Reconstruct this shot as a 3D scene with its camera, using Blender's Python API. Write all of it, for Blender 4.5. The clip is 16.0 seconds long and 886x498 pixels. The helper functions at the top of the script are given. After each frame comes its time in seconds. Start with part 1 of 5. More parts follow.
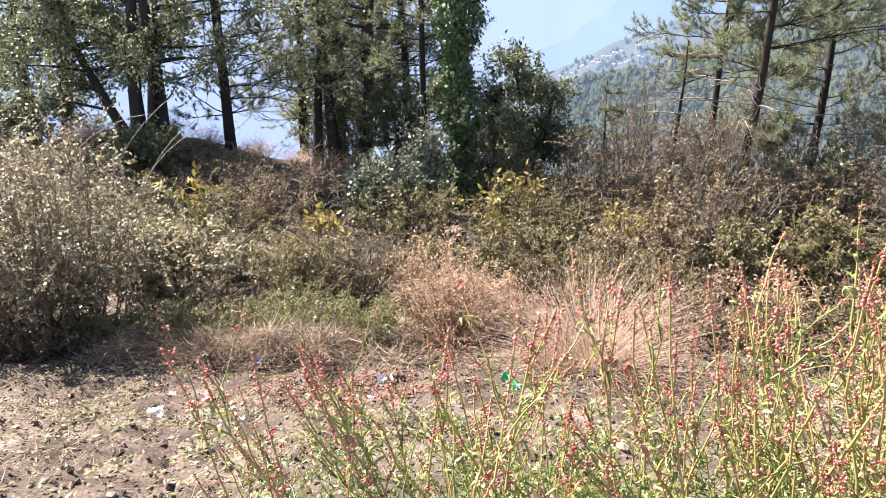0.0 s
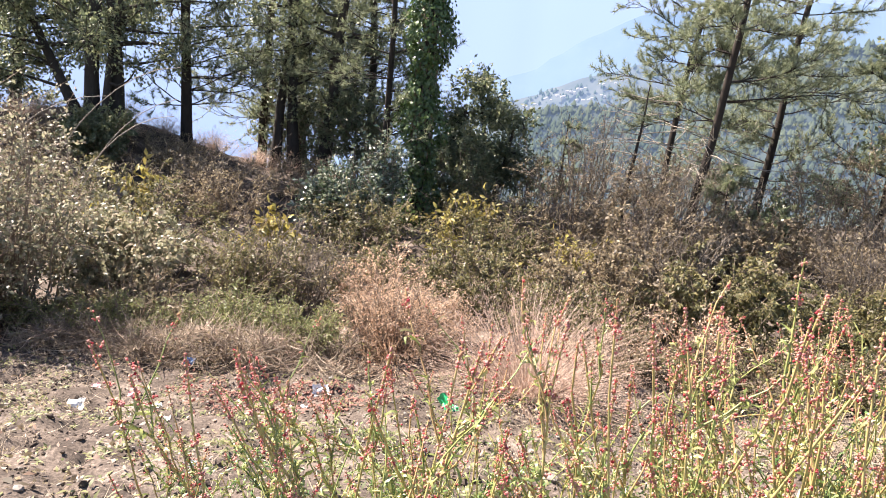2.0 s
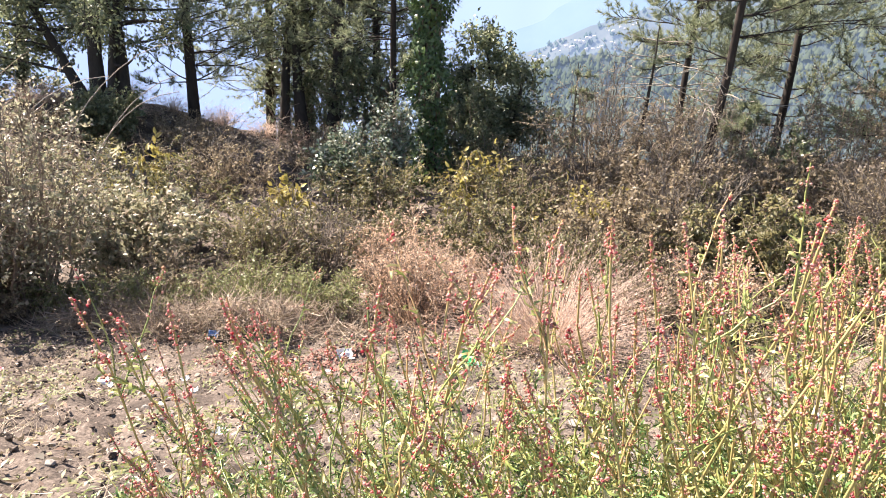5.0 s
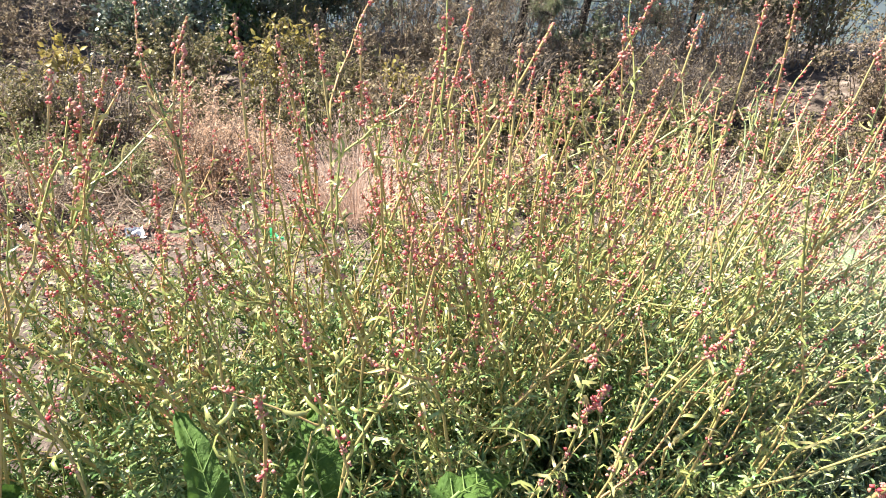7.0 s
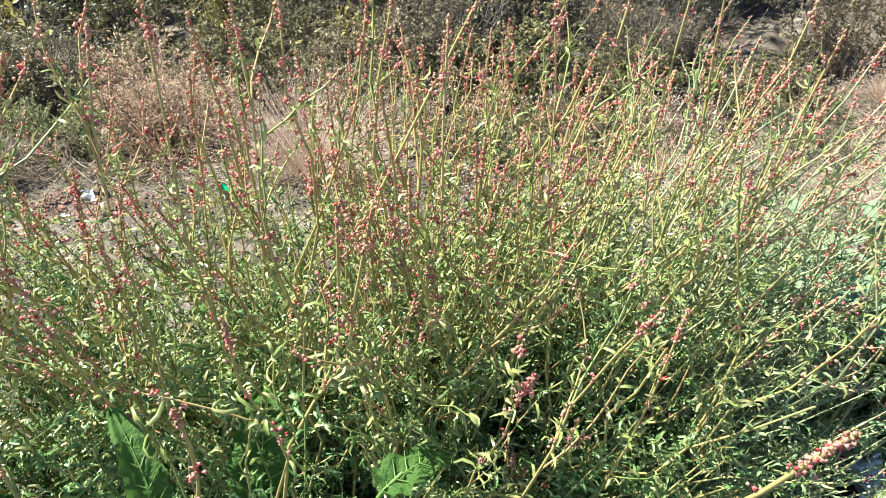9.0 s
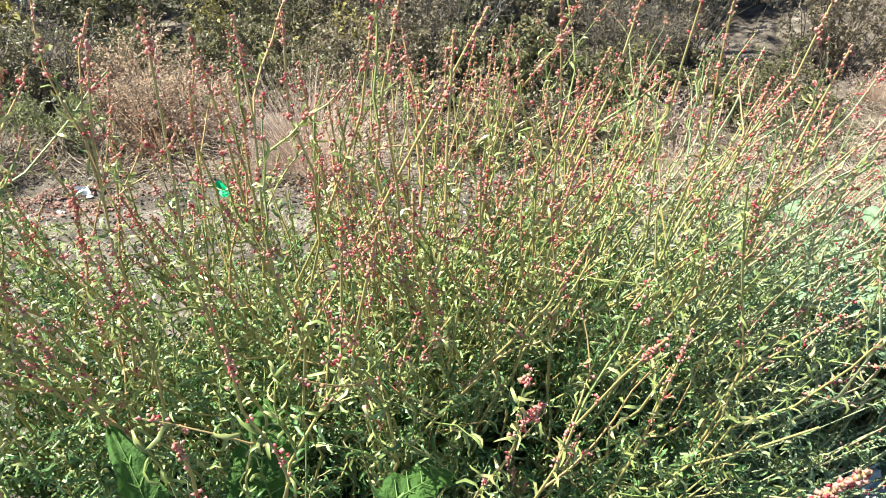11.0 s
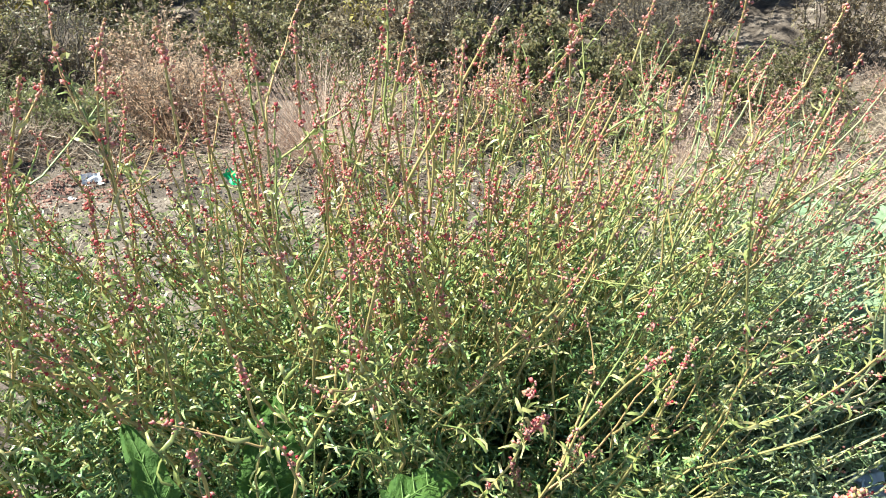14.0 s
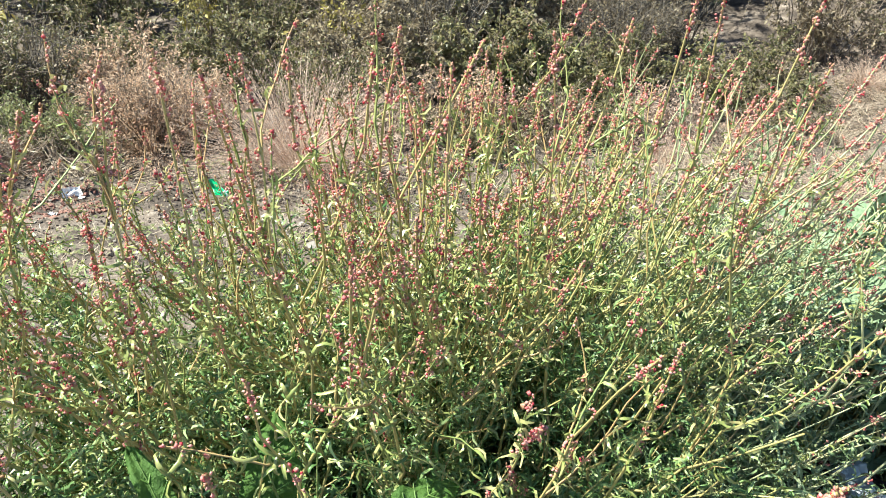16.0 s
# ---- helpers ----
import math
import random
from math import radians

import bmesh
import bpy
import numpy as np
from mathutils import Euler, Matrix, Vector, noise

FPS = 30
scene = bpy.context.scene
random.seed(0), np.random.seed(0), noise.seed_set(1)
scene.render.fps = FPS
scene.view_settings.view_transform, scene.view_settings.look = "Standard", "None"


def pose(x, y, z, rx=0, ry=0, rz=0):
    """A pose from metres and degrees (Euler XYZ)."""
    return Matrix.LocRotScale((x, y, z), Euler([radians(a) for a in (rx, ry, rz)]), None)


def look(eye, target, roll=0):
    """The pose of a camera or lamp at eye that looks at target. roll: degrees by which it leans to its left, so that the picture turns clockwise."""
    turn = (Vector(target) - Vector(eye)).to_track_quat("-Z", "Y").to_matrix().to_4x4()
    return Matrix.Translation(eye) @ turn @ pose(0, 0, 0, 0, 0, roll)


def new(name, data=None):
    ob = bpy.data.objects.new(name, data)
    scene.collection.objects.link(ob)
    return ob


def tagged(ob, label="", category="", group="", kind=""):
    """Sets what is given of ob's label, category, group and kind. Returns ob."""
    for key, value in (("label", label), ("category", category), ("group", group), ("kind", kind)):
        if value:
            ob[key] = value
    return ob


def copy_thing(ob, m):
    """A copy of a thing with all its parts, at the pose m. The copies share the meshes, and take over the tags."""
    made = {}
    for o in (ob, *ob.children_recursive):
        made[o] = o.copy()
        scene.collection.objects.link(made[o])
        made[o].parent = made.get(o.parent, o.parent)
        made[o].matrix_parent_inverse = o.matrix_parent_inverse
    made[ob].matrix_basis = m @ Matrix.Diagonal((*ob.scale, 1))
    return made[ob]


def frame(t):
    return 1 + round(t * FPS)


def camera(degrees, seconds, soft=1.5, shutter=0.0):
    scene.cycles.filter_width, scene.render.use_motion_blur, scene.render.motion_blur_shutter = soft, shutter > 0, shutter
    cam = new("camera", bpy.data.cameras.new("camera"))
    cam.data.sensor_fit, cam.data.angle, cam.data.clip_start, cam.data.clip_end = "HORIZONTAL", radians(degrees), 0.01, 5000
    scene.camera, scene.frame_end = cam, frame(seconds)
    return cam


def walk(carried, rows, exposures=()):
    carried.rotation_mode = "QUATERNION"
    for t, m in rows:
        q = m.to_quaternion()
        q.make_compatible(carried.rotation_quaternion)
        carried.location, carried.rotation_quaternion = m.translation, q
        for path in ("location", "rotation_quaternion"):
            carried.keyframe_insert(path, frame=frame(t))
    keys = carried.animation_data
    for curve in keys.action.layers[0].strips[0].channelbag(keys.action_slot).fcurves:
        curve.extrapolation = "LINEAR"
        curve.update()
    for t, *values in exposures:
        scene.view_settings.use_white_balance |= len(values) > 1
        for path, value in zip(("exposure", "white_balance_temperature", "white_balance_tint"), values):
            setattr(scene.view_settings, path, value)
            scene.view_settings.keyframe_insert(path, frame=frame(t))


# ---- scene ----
cam = camera(65.8, 16.0, 1.0)
PATH = [
    (0, (0.092, -0.015, 1.351), (-0.001, 1.886, 0.737), -0.8),
    (0.5, (0.114, -0.005, 1.348), (0.077, 1.9, 0.741), -0.1),
    (1, (0.082, -0.002, 1.339), (0.05, 1.901, 0.723), 4.0),
    (1.5, (0.101, -0.014, 1.365), (0.149, 1.898, 0.781), 6.4),
    (2, (0.09, -0.008, 1.35), (0.14, 1.911, 0.79), 6.1),
    (2.5, (0.099, -0.011, 1.36), (0.211, 1.902, 0.789), 7.3),
    (3, (0.11, -0.025, 1.381), (0.213, 1.888, 0.803), 5.2),
    (3.2, (0.106, -0.014, 1.362), (0.175, 1.894, 0.764), 4.1),
    (5.3, (0.125, 0.008, 1.321), (0.131, 1.892, 0.651), 1.8),
    (5.5, (0.147, -0.008, 1.33), (0.227, 1.876, 0.662), 2.6),
    (5.8, (0.17, -0.004, 1.312), (0.363, 1.86, 0.612), 2.2),
    (6, (0.242, -0.022, 1.307), (0.53, 1.825, 0.596), 4.6),
    (6.5, (0.244, -0.009, 1.291), (0.739, 1.781, 0.55), 7.5),
    (7, (0.264, -0.009, 1.274), (0.773, 1.68, 0.331), 8.1),
    (7.5, (0.276, -0.005, 1.27), (0.804, 1.62, 0.231), 8.4),
    (8, (0.271, 0.002, 1.272), (0.857, 1.574, 0.183), 8.7),
    (8.5, (0.287, -0.003, 1.273), (0.882, 1.531, 0.136), 7.3),
    (9, (0.289, 0.006, 1.292), (0.892, 1.591, 0.232), 8.0),
    (9.2, (0.289, 0.005, 1.293), (0.887, 1.592, 0.233), 7.5),
    (11.3, (0.286, 0.023, 1.303), (0.9, 1.593, 0.227), 8.7),
    (11.5, (0.288, 0.024, 1.302), (0.9, 1.573, 0.195), 8.8),
    (12, (0.303, 0.022, 1.307), (1.02, 1.535, 0.212), 9.3),
    (12.5, (0.309, 0.02, 1.312), (1.097, 1.507, 0.232), 10.6),
    (13, (0.304, 0.017, 1.316), (1.062, 1.535, 0.256), 8.7),
    (13.5, (0.297, 0.017, 1.311), (0.999, 1.557, 0.246), 7.2),
    (14, (0.285, 0.022, 1.318), (0.873, 1.585, 0.218), 8.9),
    (14.5, (0.27, 0.02, 1.337), (0.845, 1.605, 0.261), 8.4),
    (15, (0.272, 0.019, 1.336), (0.87, 1.598, 0.265), 7.7),
    (15.5, (0.272, 0.016, 1.336), (0.876, 1.59, 0.261), 7.6),
    (16, (0.274, 0.018, 1.334), (0.907, 1.572, 0.246), 8.1),
]
EXPOSURES = [(0, 1.97, 6800, 17), (2.5, 1.97, 6800, 17), (5.3, 2.08, 6850, 17), (6.8, 2.05, 6800, 15), (7.9, 1.75, 6200, -3), (11.3, 1.74, 6200, -2), (16, 1.74, 6200, -1)]
walk(cam, [(t, look(eye, target, roll)) for t, eye, target, roll in PATH], EXPOSURES)

# ---- light ----
SUN_AZIMUTH, SUN_ELEVATION = 60.0, 49.0   # degrees to the left of +y, above the horizon
world = bpy.data.worlds.new("world")
scene.world = world
world.use_nodes = True
wn = world.node_tree.nodes
sky = wn.new("ShaderNodeTexSky")
sky.sky_type, sky.sun_disc = "NISHITA", False
sky.sun_elevation, sky.sun_rotation = radians(SUN_ELEVATION), radians(-SUN_AZIMUTH)
sky.altitude, sky.dust_density = 1800, 2.0
wn["Background"].inputs["Strength"].default_value = 0.072
world.node_tree.links.new(sky.outputs[0], wn["Background"].inputs["Color"])
a, e = radians(SUN_AZIMUTH), radians(SUN_ELEVATION)
sun_way = Vector((-math.sin(a) * math.cos(e), math.cos(a) * math.cos(e), math.sin(e)))
sun = new("sun", bpy.data.lights.new("sun", "SUN"))
sun.data.energy, sun.data.angle, sun.data.color = 5.0, radians(0.55), (1.0, 0.95, 0.86)
sun.matrix_world = look(sun_way * 60, (0, 0, 0))

# ---- materials ----


def shader(name, rough=0.8, metal=0.0, spec=0.3):
    m = bpy.data.materials.new(name)
    m.use_nodes = True
    n, l = m.node_tree.nodes, m.node_tree.links
    b = n["Principled BSDF"]
    b.inputs["Roughness"].default_value, b.inputs["Metallic"].default_value = rough, metal
    b.inputs["Specular IOR Level"].default_value = spec
    return m, n, l, b


def ramp(n, stops):
    r = n.new("ShaderNodeValToRGB")
    el = r.color_ramp.elements
    while len(el) < len(stops):
        el.new(0.5)
    for k, (at, col) in enumerate(stops):
        el[k].position, el[k].color = at, (*col, 1)
    return r


def noise_of(n, l, scale, detail=4.0, rough=0.6, coords="Object"):
    tc = n.new("ShaderNodeTexCoord")
    t = n.new("ShaderNodeTexNoise")
    t.inputs["Scale"].default_value, t.inputs["Detail"].default_value, t.inputs["Roughness"].default_value = scale, detail, rough
    l.new(tc.outputs[coords], t.inputs["Vector"])
    return t.outputs["Fac"]


def maths(n, l, op, one, two):
    q = n.new("ShaderNodeMath")
    q.operation = op
    for k, v in enumerate((one, two)):
        if isinstance(v, (int, float)):
            q.inputs[k].default_value = v
        else:
            l.new(v, q.inputs[k])
    return q.outputs[0]


def leafy(name, stops, through_light=0.35, rough=0.5, spec=0.35, scale=3.0, relief=0.0):
    """Foliage: the colour differs from leaf to leaf and in patches; some light passes through."""
    m, n, l, b = shader(name, rough, 0, spec)
    isl = n.new("ShaderNodeNewGeometry").outputs["Random Per Island"]
    f = maths(n, l, "ADD", maths(n, l, "MULTIPLY", isl, 0.72), maths(n, l, "MULTIPLY", noise_of(n, l, scale), 0.36))
    r = ramp(n, stops)
    l.new(maths(n, l, "SUBTRACT", f, 0.05), r.inputs[0])
    l.new(r.outputs[0], b.inputs["Base Color"])
    if relief:
        bm = n.new("ShaderNodeBump")
        bm.inputs["Strength"].default_value, bm.inputs["Distance"].default_value = relief, 0.004
        l.new(noise_of(n, l, scale * 2.2, 6.0), bm.inputs["Height"])
        l.new(bm.outputs[0], b.inputs["Normal"])
    if through_light:
        t = n.new("ShaderNodeBsdfTranslucent")
        mix = n.new("ShaderNodeMixShader")
        mix.inputs[0].default_value = through_light
        l.new(r.outputs[0], t.inputs["Color"])
        l.new(b.outputs[0], mix.inputs[1])
        l.new(t.outputs[0], mix.inputs[2])
        l.new(mix.outputs[0], n["Material Output"].inputs["Surface"])
    return m


def grainy(name, stops, scale=8.0, rough=0.85, bump=0.3, stretch=(1, 1, 1), fine=60.0):
    """Bark, earth, stone: two scales of variation and a bump."""
    m, n, l, b = shader(name, rough, 0, 0.2)
    tc = n.new("ShaderNodeTexCoord")
    mp = n.new("ShaderNodeMapping")
    mp.inputs["Scale"].default_value = stretch
    l.new(tc.outputs["Object"], mp.inputs["Vector"])
    outs = []
    for sc, det in ((scale, 6), (fine, 4)):
        t = n.new("ShaderNodeTexNoise")
        t.inputs["Scale"].default_value, t.inputs["Detail"].default_value, t.inputs["Roughness"].default_value = sc, det, 0.65
        l.new(mp.outputs[0], t.inputs["Vector"])
        outs.append(t.outputs["Fac"])
    f = maths(n, l, "ADD", maths(n, l, "MULTIPLY", outs[0], 0.6), maths(n, l, "MULTIPLY", outs[1], 0.4))
    r = ramp(n, stops)
    l.new(f, r.inputs[0])
    l.new(r.outputs[0], b.inputs["Base Color"])
    bm = n.new("ShaderNodeBump")
    bm.inputs["Strength"].default_value, bm.inputs["Distance"].default_value = bump, 0.02
    l.new(f, bm.inputs["Height"])
    l.new(bm.outputs[0], b.inputs["Normal"])
    return m


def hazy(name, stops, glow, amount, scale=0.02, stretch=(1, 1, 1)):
    """Far hills and houses: even emission stands in for the bright air between."""
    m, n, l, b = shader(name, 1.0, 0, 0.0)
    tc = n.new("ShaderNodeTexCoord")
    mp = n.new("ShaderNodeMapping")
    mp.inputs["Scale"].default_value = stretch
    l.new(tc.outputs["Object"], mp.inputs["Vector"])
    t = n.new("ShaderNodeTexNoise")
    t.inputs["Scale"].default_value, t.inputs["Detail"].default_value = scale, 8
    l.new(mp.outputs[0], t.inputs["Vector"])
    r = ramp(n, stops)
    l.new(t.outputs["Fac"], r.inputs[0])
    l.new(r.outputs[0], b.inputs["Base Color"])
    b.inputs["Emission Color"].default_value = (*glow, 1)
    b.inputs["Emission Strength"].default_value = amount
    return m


GROUND = grainy("dry_earth", [(0.38, (0.028, 0.022, 0.018)), (0.48, (0.08, 0.062, 0.05)), (0.56, (0.15, 0.118, 0.096)), (0.67, (0.32, 0.27, 0.225))], 3.4, 0.95, 1.0, fine=80)
STONE = grainy("stone", [(0.3, (0.13, 0.115, 0.10)), (0.6, (0.27, 0.24, 0.21)), (0.8, (0.46, 0.43, 0.39))], 9, 0.9, 0.5)
CLOD = grainy("red_clod", [(0.3, (0.17, 0.09, 0.07)), (0.7, (0.34, 0.19, 0.15))], 14, 0.95, 0.5)
BARK = grainy("pine_bark", [(0.3, (0.018, 0.015, 0.013)), (0.6, (0.05, 0.04, 0.033)), (0.8, (0.1, 0.078, 0.06))], 5, 0.95, 0.8, (1, 1, 0.25), 25)
OAKBARK = grainy("dark_bark", [(0.3, (0.025, 0.022, 0.02)), (0.7, (0.075, 0.065, 0.055))], 5, 0.95, 0.8, (1, 1, 0.3), 25)
DEADWOOD = grainy("grey_deadwood", [(0.3, (0.2, 0.17, 0.14)), (0.7, (0.38, 0.33, 0.27))], 12, 0.9, 0.3)
GREYTWIG = grainy("grey_twig", [(0.3, (0.09, 0.075, 0.062)), (0.7, (0.2, 0.17, 0.14))], 12, 0.9, 0.3)
TWIG = grainy("brown_twig", [(0.3, (0.15, 0.11, 0.085)), (0.7, (0.31, 0.25, 0.19))], 12, 0.9, 0.3)
STEM = leafy("sorrel_stem", [(0, (0.13, 0.2, 0.06)), (0.3, (0.25, 0.29, 0.1)), (0.5, (0.38, 0.35, 0.13)), (0.68, (0.46, 0.3, 0.14)), (0.85, (0.45, 0.2, 0.12)), (1, (0.42, 0.14, 0.11))], 0.1, 0.42, 0.4, 9)
# paler, greyer pair for stems whose tips lie beyond x = 0.85
PALESTEM = leafy("pale_sorrel_stem", [(0, (0.17, 0.23, 0.11)), (0.35, (0.27, 0.32, 0.16)), (0.6, (0.38, 0.38, 0.2)), (0.8, (0.46, 0.33, 0.22)), (1.0, (0.5, 0.24, 0.2))], 0.1, 0.42, 0.4, 9)
PALELEAF = leafy("pale_sorrel_leaf", [(0, (0.06, 0.115, 0.045)), (0.4, (0.15, 0.215, 0.095)), (0.75, (0.28, 0.335, 0.18)), (1, (0.46, 0.48, 0.32))], 0.12, 0.4, 0.45, 6)
SORREL = leafy("sorrel_leaf", [(0, (0.042, 0.105, 0.028)), (0.4, (0.115, 0.2, 0.06)), (0.72, (0.25, 0.335, 0.13)), (1, (0.48, 0.52, 0.29))], 0.12, 0.4, 0.4, 6)
TIPLEAF = leafy("sorrel_upper_leaf", [(0, (0.14, 0.19, 0.05)), (0.4, (0.26, 0.29, 0.09)), (0.75, (0.4, 0.37, 0.155)), (1, (0.52, 0.44, 0.28))], 0.2, 0.4, 0.5, 6)
BLOOM = leafy("sorrel_flower", [(0.0, (0.36, 0.015, 0.03)), (0.15, (0.52, 0.06, 0.08)), (0.29, (0.66, 0.25, 0.23)), (0.5, (0.68, 0.38, 0.32)), (0.68, (0.5, 0.27, 0.18)), (0.84, (0.42, 0.25, 0.14)), (1.0, (0.55, 0.44, 0.28))], 0.35, 0.6, 0.25, 60)
DOCK = leafy("broad_leaf", [(0.0, (0.035, 0.09, 0.018)), (0.5, (0.075, 0.155, 0.03)), (1.0, (0.15, 0.24, 0.05))], 0.4, 0.6, 0.3, 90, 1.0)
VEIN = leafy("leaf_vein", [(0.0, (0.10, 0.19, 0.04)), (1.0, (0.19, 0.28, 0.08))], 0.2, 0.5, 0.3, 60)
MALLOW = leafy("mallow_leaf", [(0, (0.095, 0.15, 0.075)), (0.5, (0.17, 0.24, 0.13)), (1, (0.31, 0.38, 0.25))], 0.12, 0.55, 0.35, 60, 0.9)
STRAW = leafy("straw", [(0, (0.3, 0.2, 0.15)), (0.5, (0.48, 0.35, 0.275)), (1, (0.66, 0.525, 0.42))], 0.35, 0.6, 0.3, 3)
RUST = leafy("rusty_grass", [(0.0, (0.36, 0.23, 0.15)), (0.5, (0.56, 0.39, 0.27)), (1.0, (0.70, 0.54, 0.39))], 0.35, 0.7, 0.2, 3)
THATCH = leafy("dead_grass", [(0.0, (0.19, 0.15, 0.11)), (0.5, (0.36, 0.29, 0.215)), (1.0, (0.55, 0.47, 0.36))], 0.2, 0.8, 0.2, 3)
GREENLEAF = leafy("green_leaf", [(0, (0.095, 0.115, 0.045)), (0.5, (0.21, 0.225, 0.095)), (1, (0.38, 0.36, 0.17))], 0.42, 0.45, 0.4, 2)
BRAMBLE = leafy("bramble_leaf", [(0, (0.1, 0.11, 0.065)), (0.3, (0.23, 0.23, 0.14)), (0.6, (0.39, 0.365, 0.24)), (0.85, (0.47, 0.375, 0.28)), (1, (0.4, 0.26, 0.19))], 0.45, 0.4, 0.5, 1.5)
BROWNLEAF = leafy("brown_leaf", [(0, (0.065, 0.052, 0.038)), (0.4, (0.19, 0.15, 0.095)), (0.75, (0.37, 0.295, 0.19)), (1, (0.34, 0.31, 0.15))], 0.45, 0.5, 0.4, 1.5)
OLIVELEAF = leafy("olive_leaf", [(0, (0.055, 0.058, 0.028)), (0.45, (0.15, 0.145, 0.065)), (0.8, (0.29, 0.25, 0.115)), (1, (0.44, 0.37, 0.14))], 0.42, 0.45, 0.4, 1.5)
YELLOWLEAF = leafy("yellow_leaf", [(0, (0.19, 0.15, 0.055)), (0.5, (0.33, 0.27, 0.08)), (1, (0.46, 0.42, 0.11))], 0.35, 0.5, 0.3, 2)
# dark glossy leaf; the pale upper stops put white glints into the colour
GLINTLEAF = leafy("glossy_leaf_glints", [(0, (0.03, 0.05, 0.028)), (0.5, (0.13, 0.17, 0.1)), (0.8, (0.4, 0.43, 0.32)), (1, (0.7, 0.72, 0.6))], 0.25, 0.2, 1.0, 2)
IVY = leafy("ivy_leaf", [(0, (0.03, 0.06, 0.02)), (0.6, (0.075, 0.125, 0.038)), (1, (0.15, 0.21, 0.07))], 0.28, 0.33, 0.5, 2)
OAKLEAF = leafy("oak_leaf", [(0, (0.08, 0.105, 0.06)), (0.6, (0.18, 0.205, 0.11)), (1, (0.38, 0.37, 0.22))], 0.46, 0.35, 0.5, 1)
NEEDLE = leafy("pine_needle", [(0, (0.12, 0.145, 0.085)), (0.5, (0.23, 0.26, 0.15)), (1, (0.42, 0.42, 0.27))], 0.45, 0.45, 0.35, 1)

# ---- mesh building ----
rng = np.random.default_rng(7)


def mesh_of(name, pieces, material, smooth=True):
    """One mesh from (vertices, faces) arrays."""
    pieces = [(np.asarray(v, np.float32).reshape(-1, 3), np.asarray(f, np.int64)) for v, f in pieces if len(v)]
    me = bpy.data.meshes.new(name)
    nv = sum(len(v) for v, _ in pieces)
    loops, starts, at, off = [], [], 0, 0
    for v, f in pieces:
        loops.append((f + off).ravel())
        starts.append(at + np.arange(len(f)) * f.shape[1])
        at += f.size
        off += len(v)
    loops, starts = np.concatenate(loops).astype(np.int32), np.concatenate(starts).astype(np.int32)
    me.vertices.add(nv)
    me.vertices.foreach_set("co", np.concatenate([v for v, _ in pieces]).ravel())
    me.loops.add(len(loops))
    me.loops.foreach_set("vertex_index", loops)
    me.polygons.add(len(starts))
    me.polygons.foreach_set("loop_start", starts)
    me.update(calc_edges=True)
    me.validate()
    me.polygons.foreach_set("use_smooth", np.full(len(me.polygons), smooth))
    me.materials.append(material)
    return me


def part(name, pieces, material, parent=None, label="", kind=""):
    me = pieces if isinstance(pieces, bpy.types.Mesh) else mesh_of(name, pieces, material)
    ob = new(name, me)
    ob.parent = parent
    return tagged(ob, label, kind=kind)


def thing(name, label, category, place=(0, 0, 0), group="", kind="", turn=0.0, scale=1.0):
    ob = new(name)
    ob.empty_display_size = 0.1
    ob.matrix_basis = Matrix.Translation(place) @ Matrix.Rotation(turn, 4, "Z") @ Matrix.Scale(scale, 4)
    return tagged(ob, label, category, group, kind)


def unit(v):
    v = np.asarray(v, float)
    return v / np.maximum(np.linalg.norm(v, axis=-1, keepdims=True), 1e-9)


def scatter(shape, at, along, size, face=None, width=None):
    """Copies of a small shape (vertices, faces) at many points: its y runs along the given way, its z near the way given by face."""
    sv, sf = np.asarray(shape[0], float), np.asarray(shape[1])
    at, y = np.asarray(at, float).reshape(-1, 3), unit(along)
    n = len(at)
    if not n:
        return np.zeros((0, 3)), sf
    f = rng.normal(size=(n, 3)) if face is None else np.asarray(face, float) + np.zeros((n, 3))
    x = unit(np.cross(y, f))
    z = np.cross(x, y)
    size = np.broadcast_to(np.asarray(size, float), n)[:, None, None]
    w = size if width is None else np.broadcast_to(np.asarray(width, float), n)[:, None, None]
    v = at[:, None] + (sv[None, :, 0:1] * x[:, None]) * w + (sv[None, :, 1:2] * y[:, None]) * size + (sv[None, :, 2:3] * z[:, None]) * size
    return v.reshape(-1, 3), (sf[None] + (np.arange(n) * len(sv))[:, None, None]).reshape(-1, sf.shape[1])


def tube(points, radii, sides=5):
    """A round stem along a line of points."""
    p, r = np.asarray(points, float), np.broadcast_to(np.asarray(radii, float), len(points))
    t = unit(np.gradient(p, axis=0))
    ref = np.array([0.31, 0.87, 0.13]) if abs(t[:, 2]).mean() > 0.5 else np.array([0.1, 0.2, 1.0])
    u = unit(np.cross(t, ref))
    w = np.cross(t, u)
    a = np.arange(sides) * 2 * np.pi / sides
    v = p[:, None] + r[:, None, None] * (np.cos(a)[None, :, None] * u[:, None] + np.sin(a)[None, :, None] * w[:, None])
    k, s = np.meshgrid(np.arange(len(p) - 1), np.arange(sides), indexing="ij")
    s2 = (s + 1) % sides
    f = np.stack([k * sides + s, k * sides + s2, (k + 1) * sides + s2, (k + 1) * sides + s], -1).reshape(-1, 4)
    return v.reshape(-1, 3), f


def bend(start, way, length, steps=8, lift=0.0, wander=0.1, sag=0.0):
    """A wandering line that starts one way and turns up (lift) or down (sag)."""
    p, d, out = np.array(start, float), unit(way), [np.array(start, float)]
    for k in range(steps):
        d = unit(d + np.array([0, 0, (lift - sag * (k + 1) / steps)]) / steps + rng.normal(size=3) * wander / math.sqrt(steps))
        p = p + d * length / steps
        out.append(p.copy())
    return np.array(out)


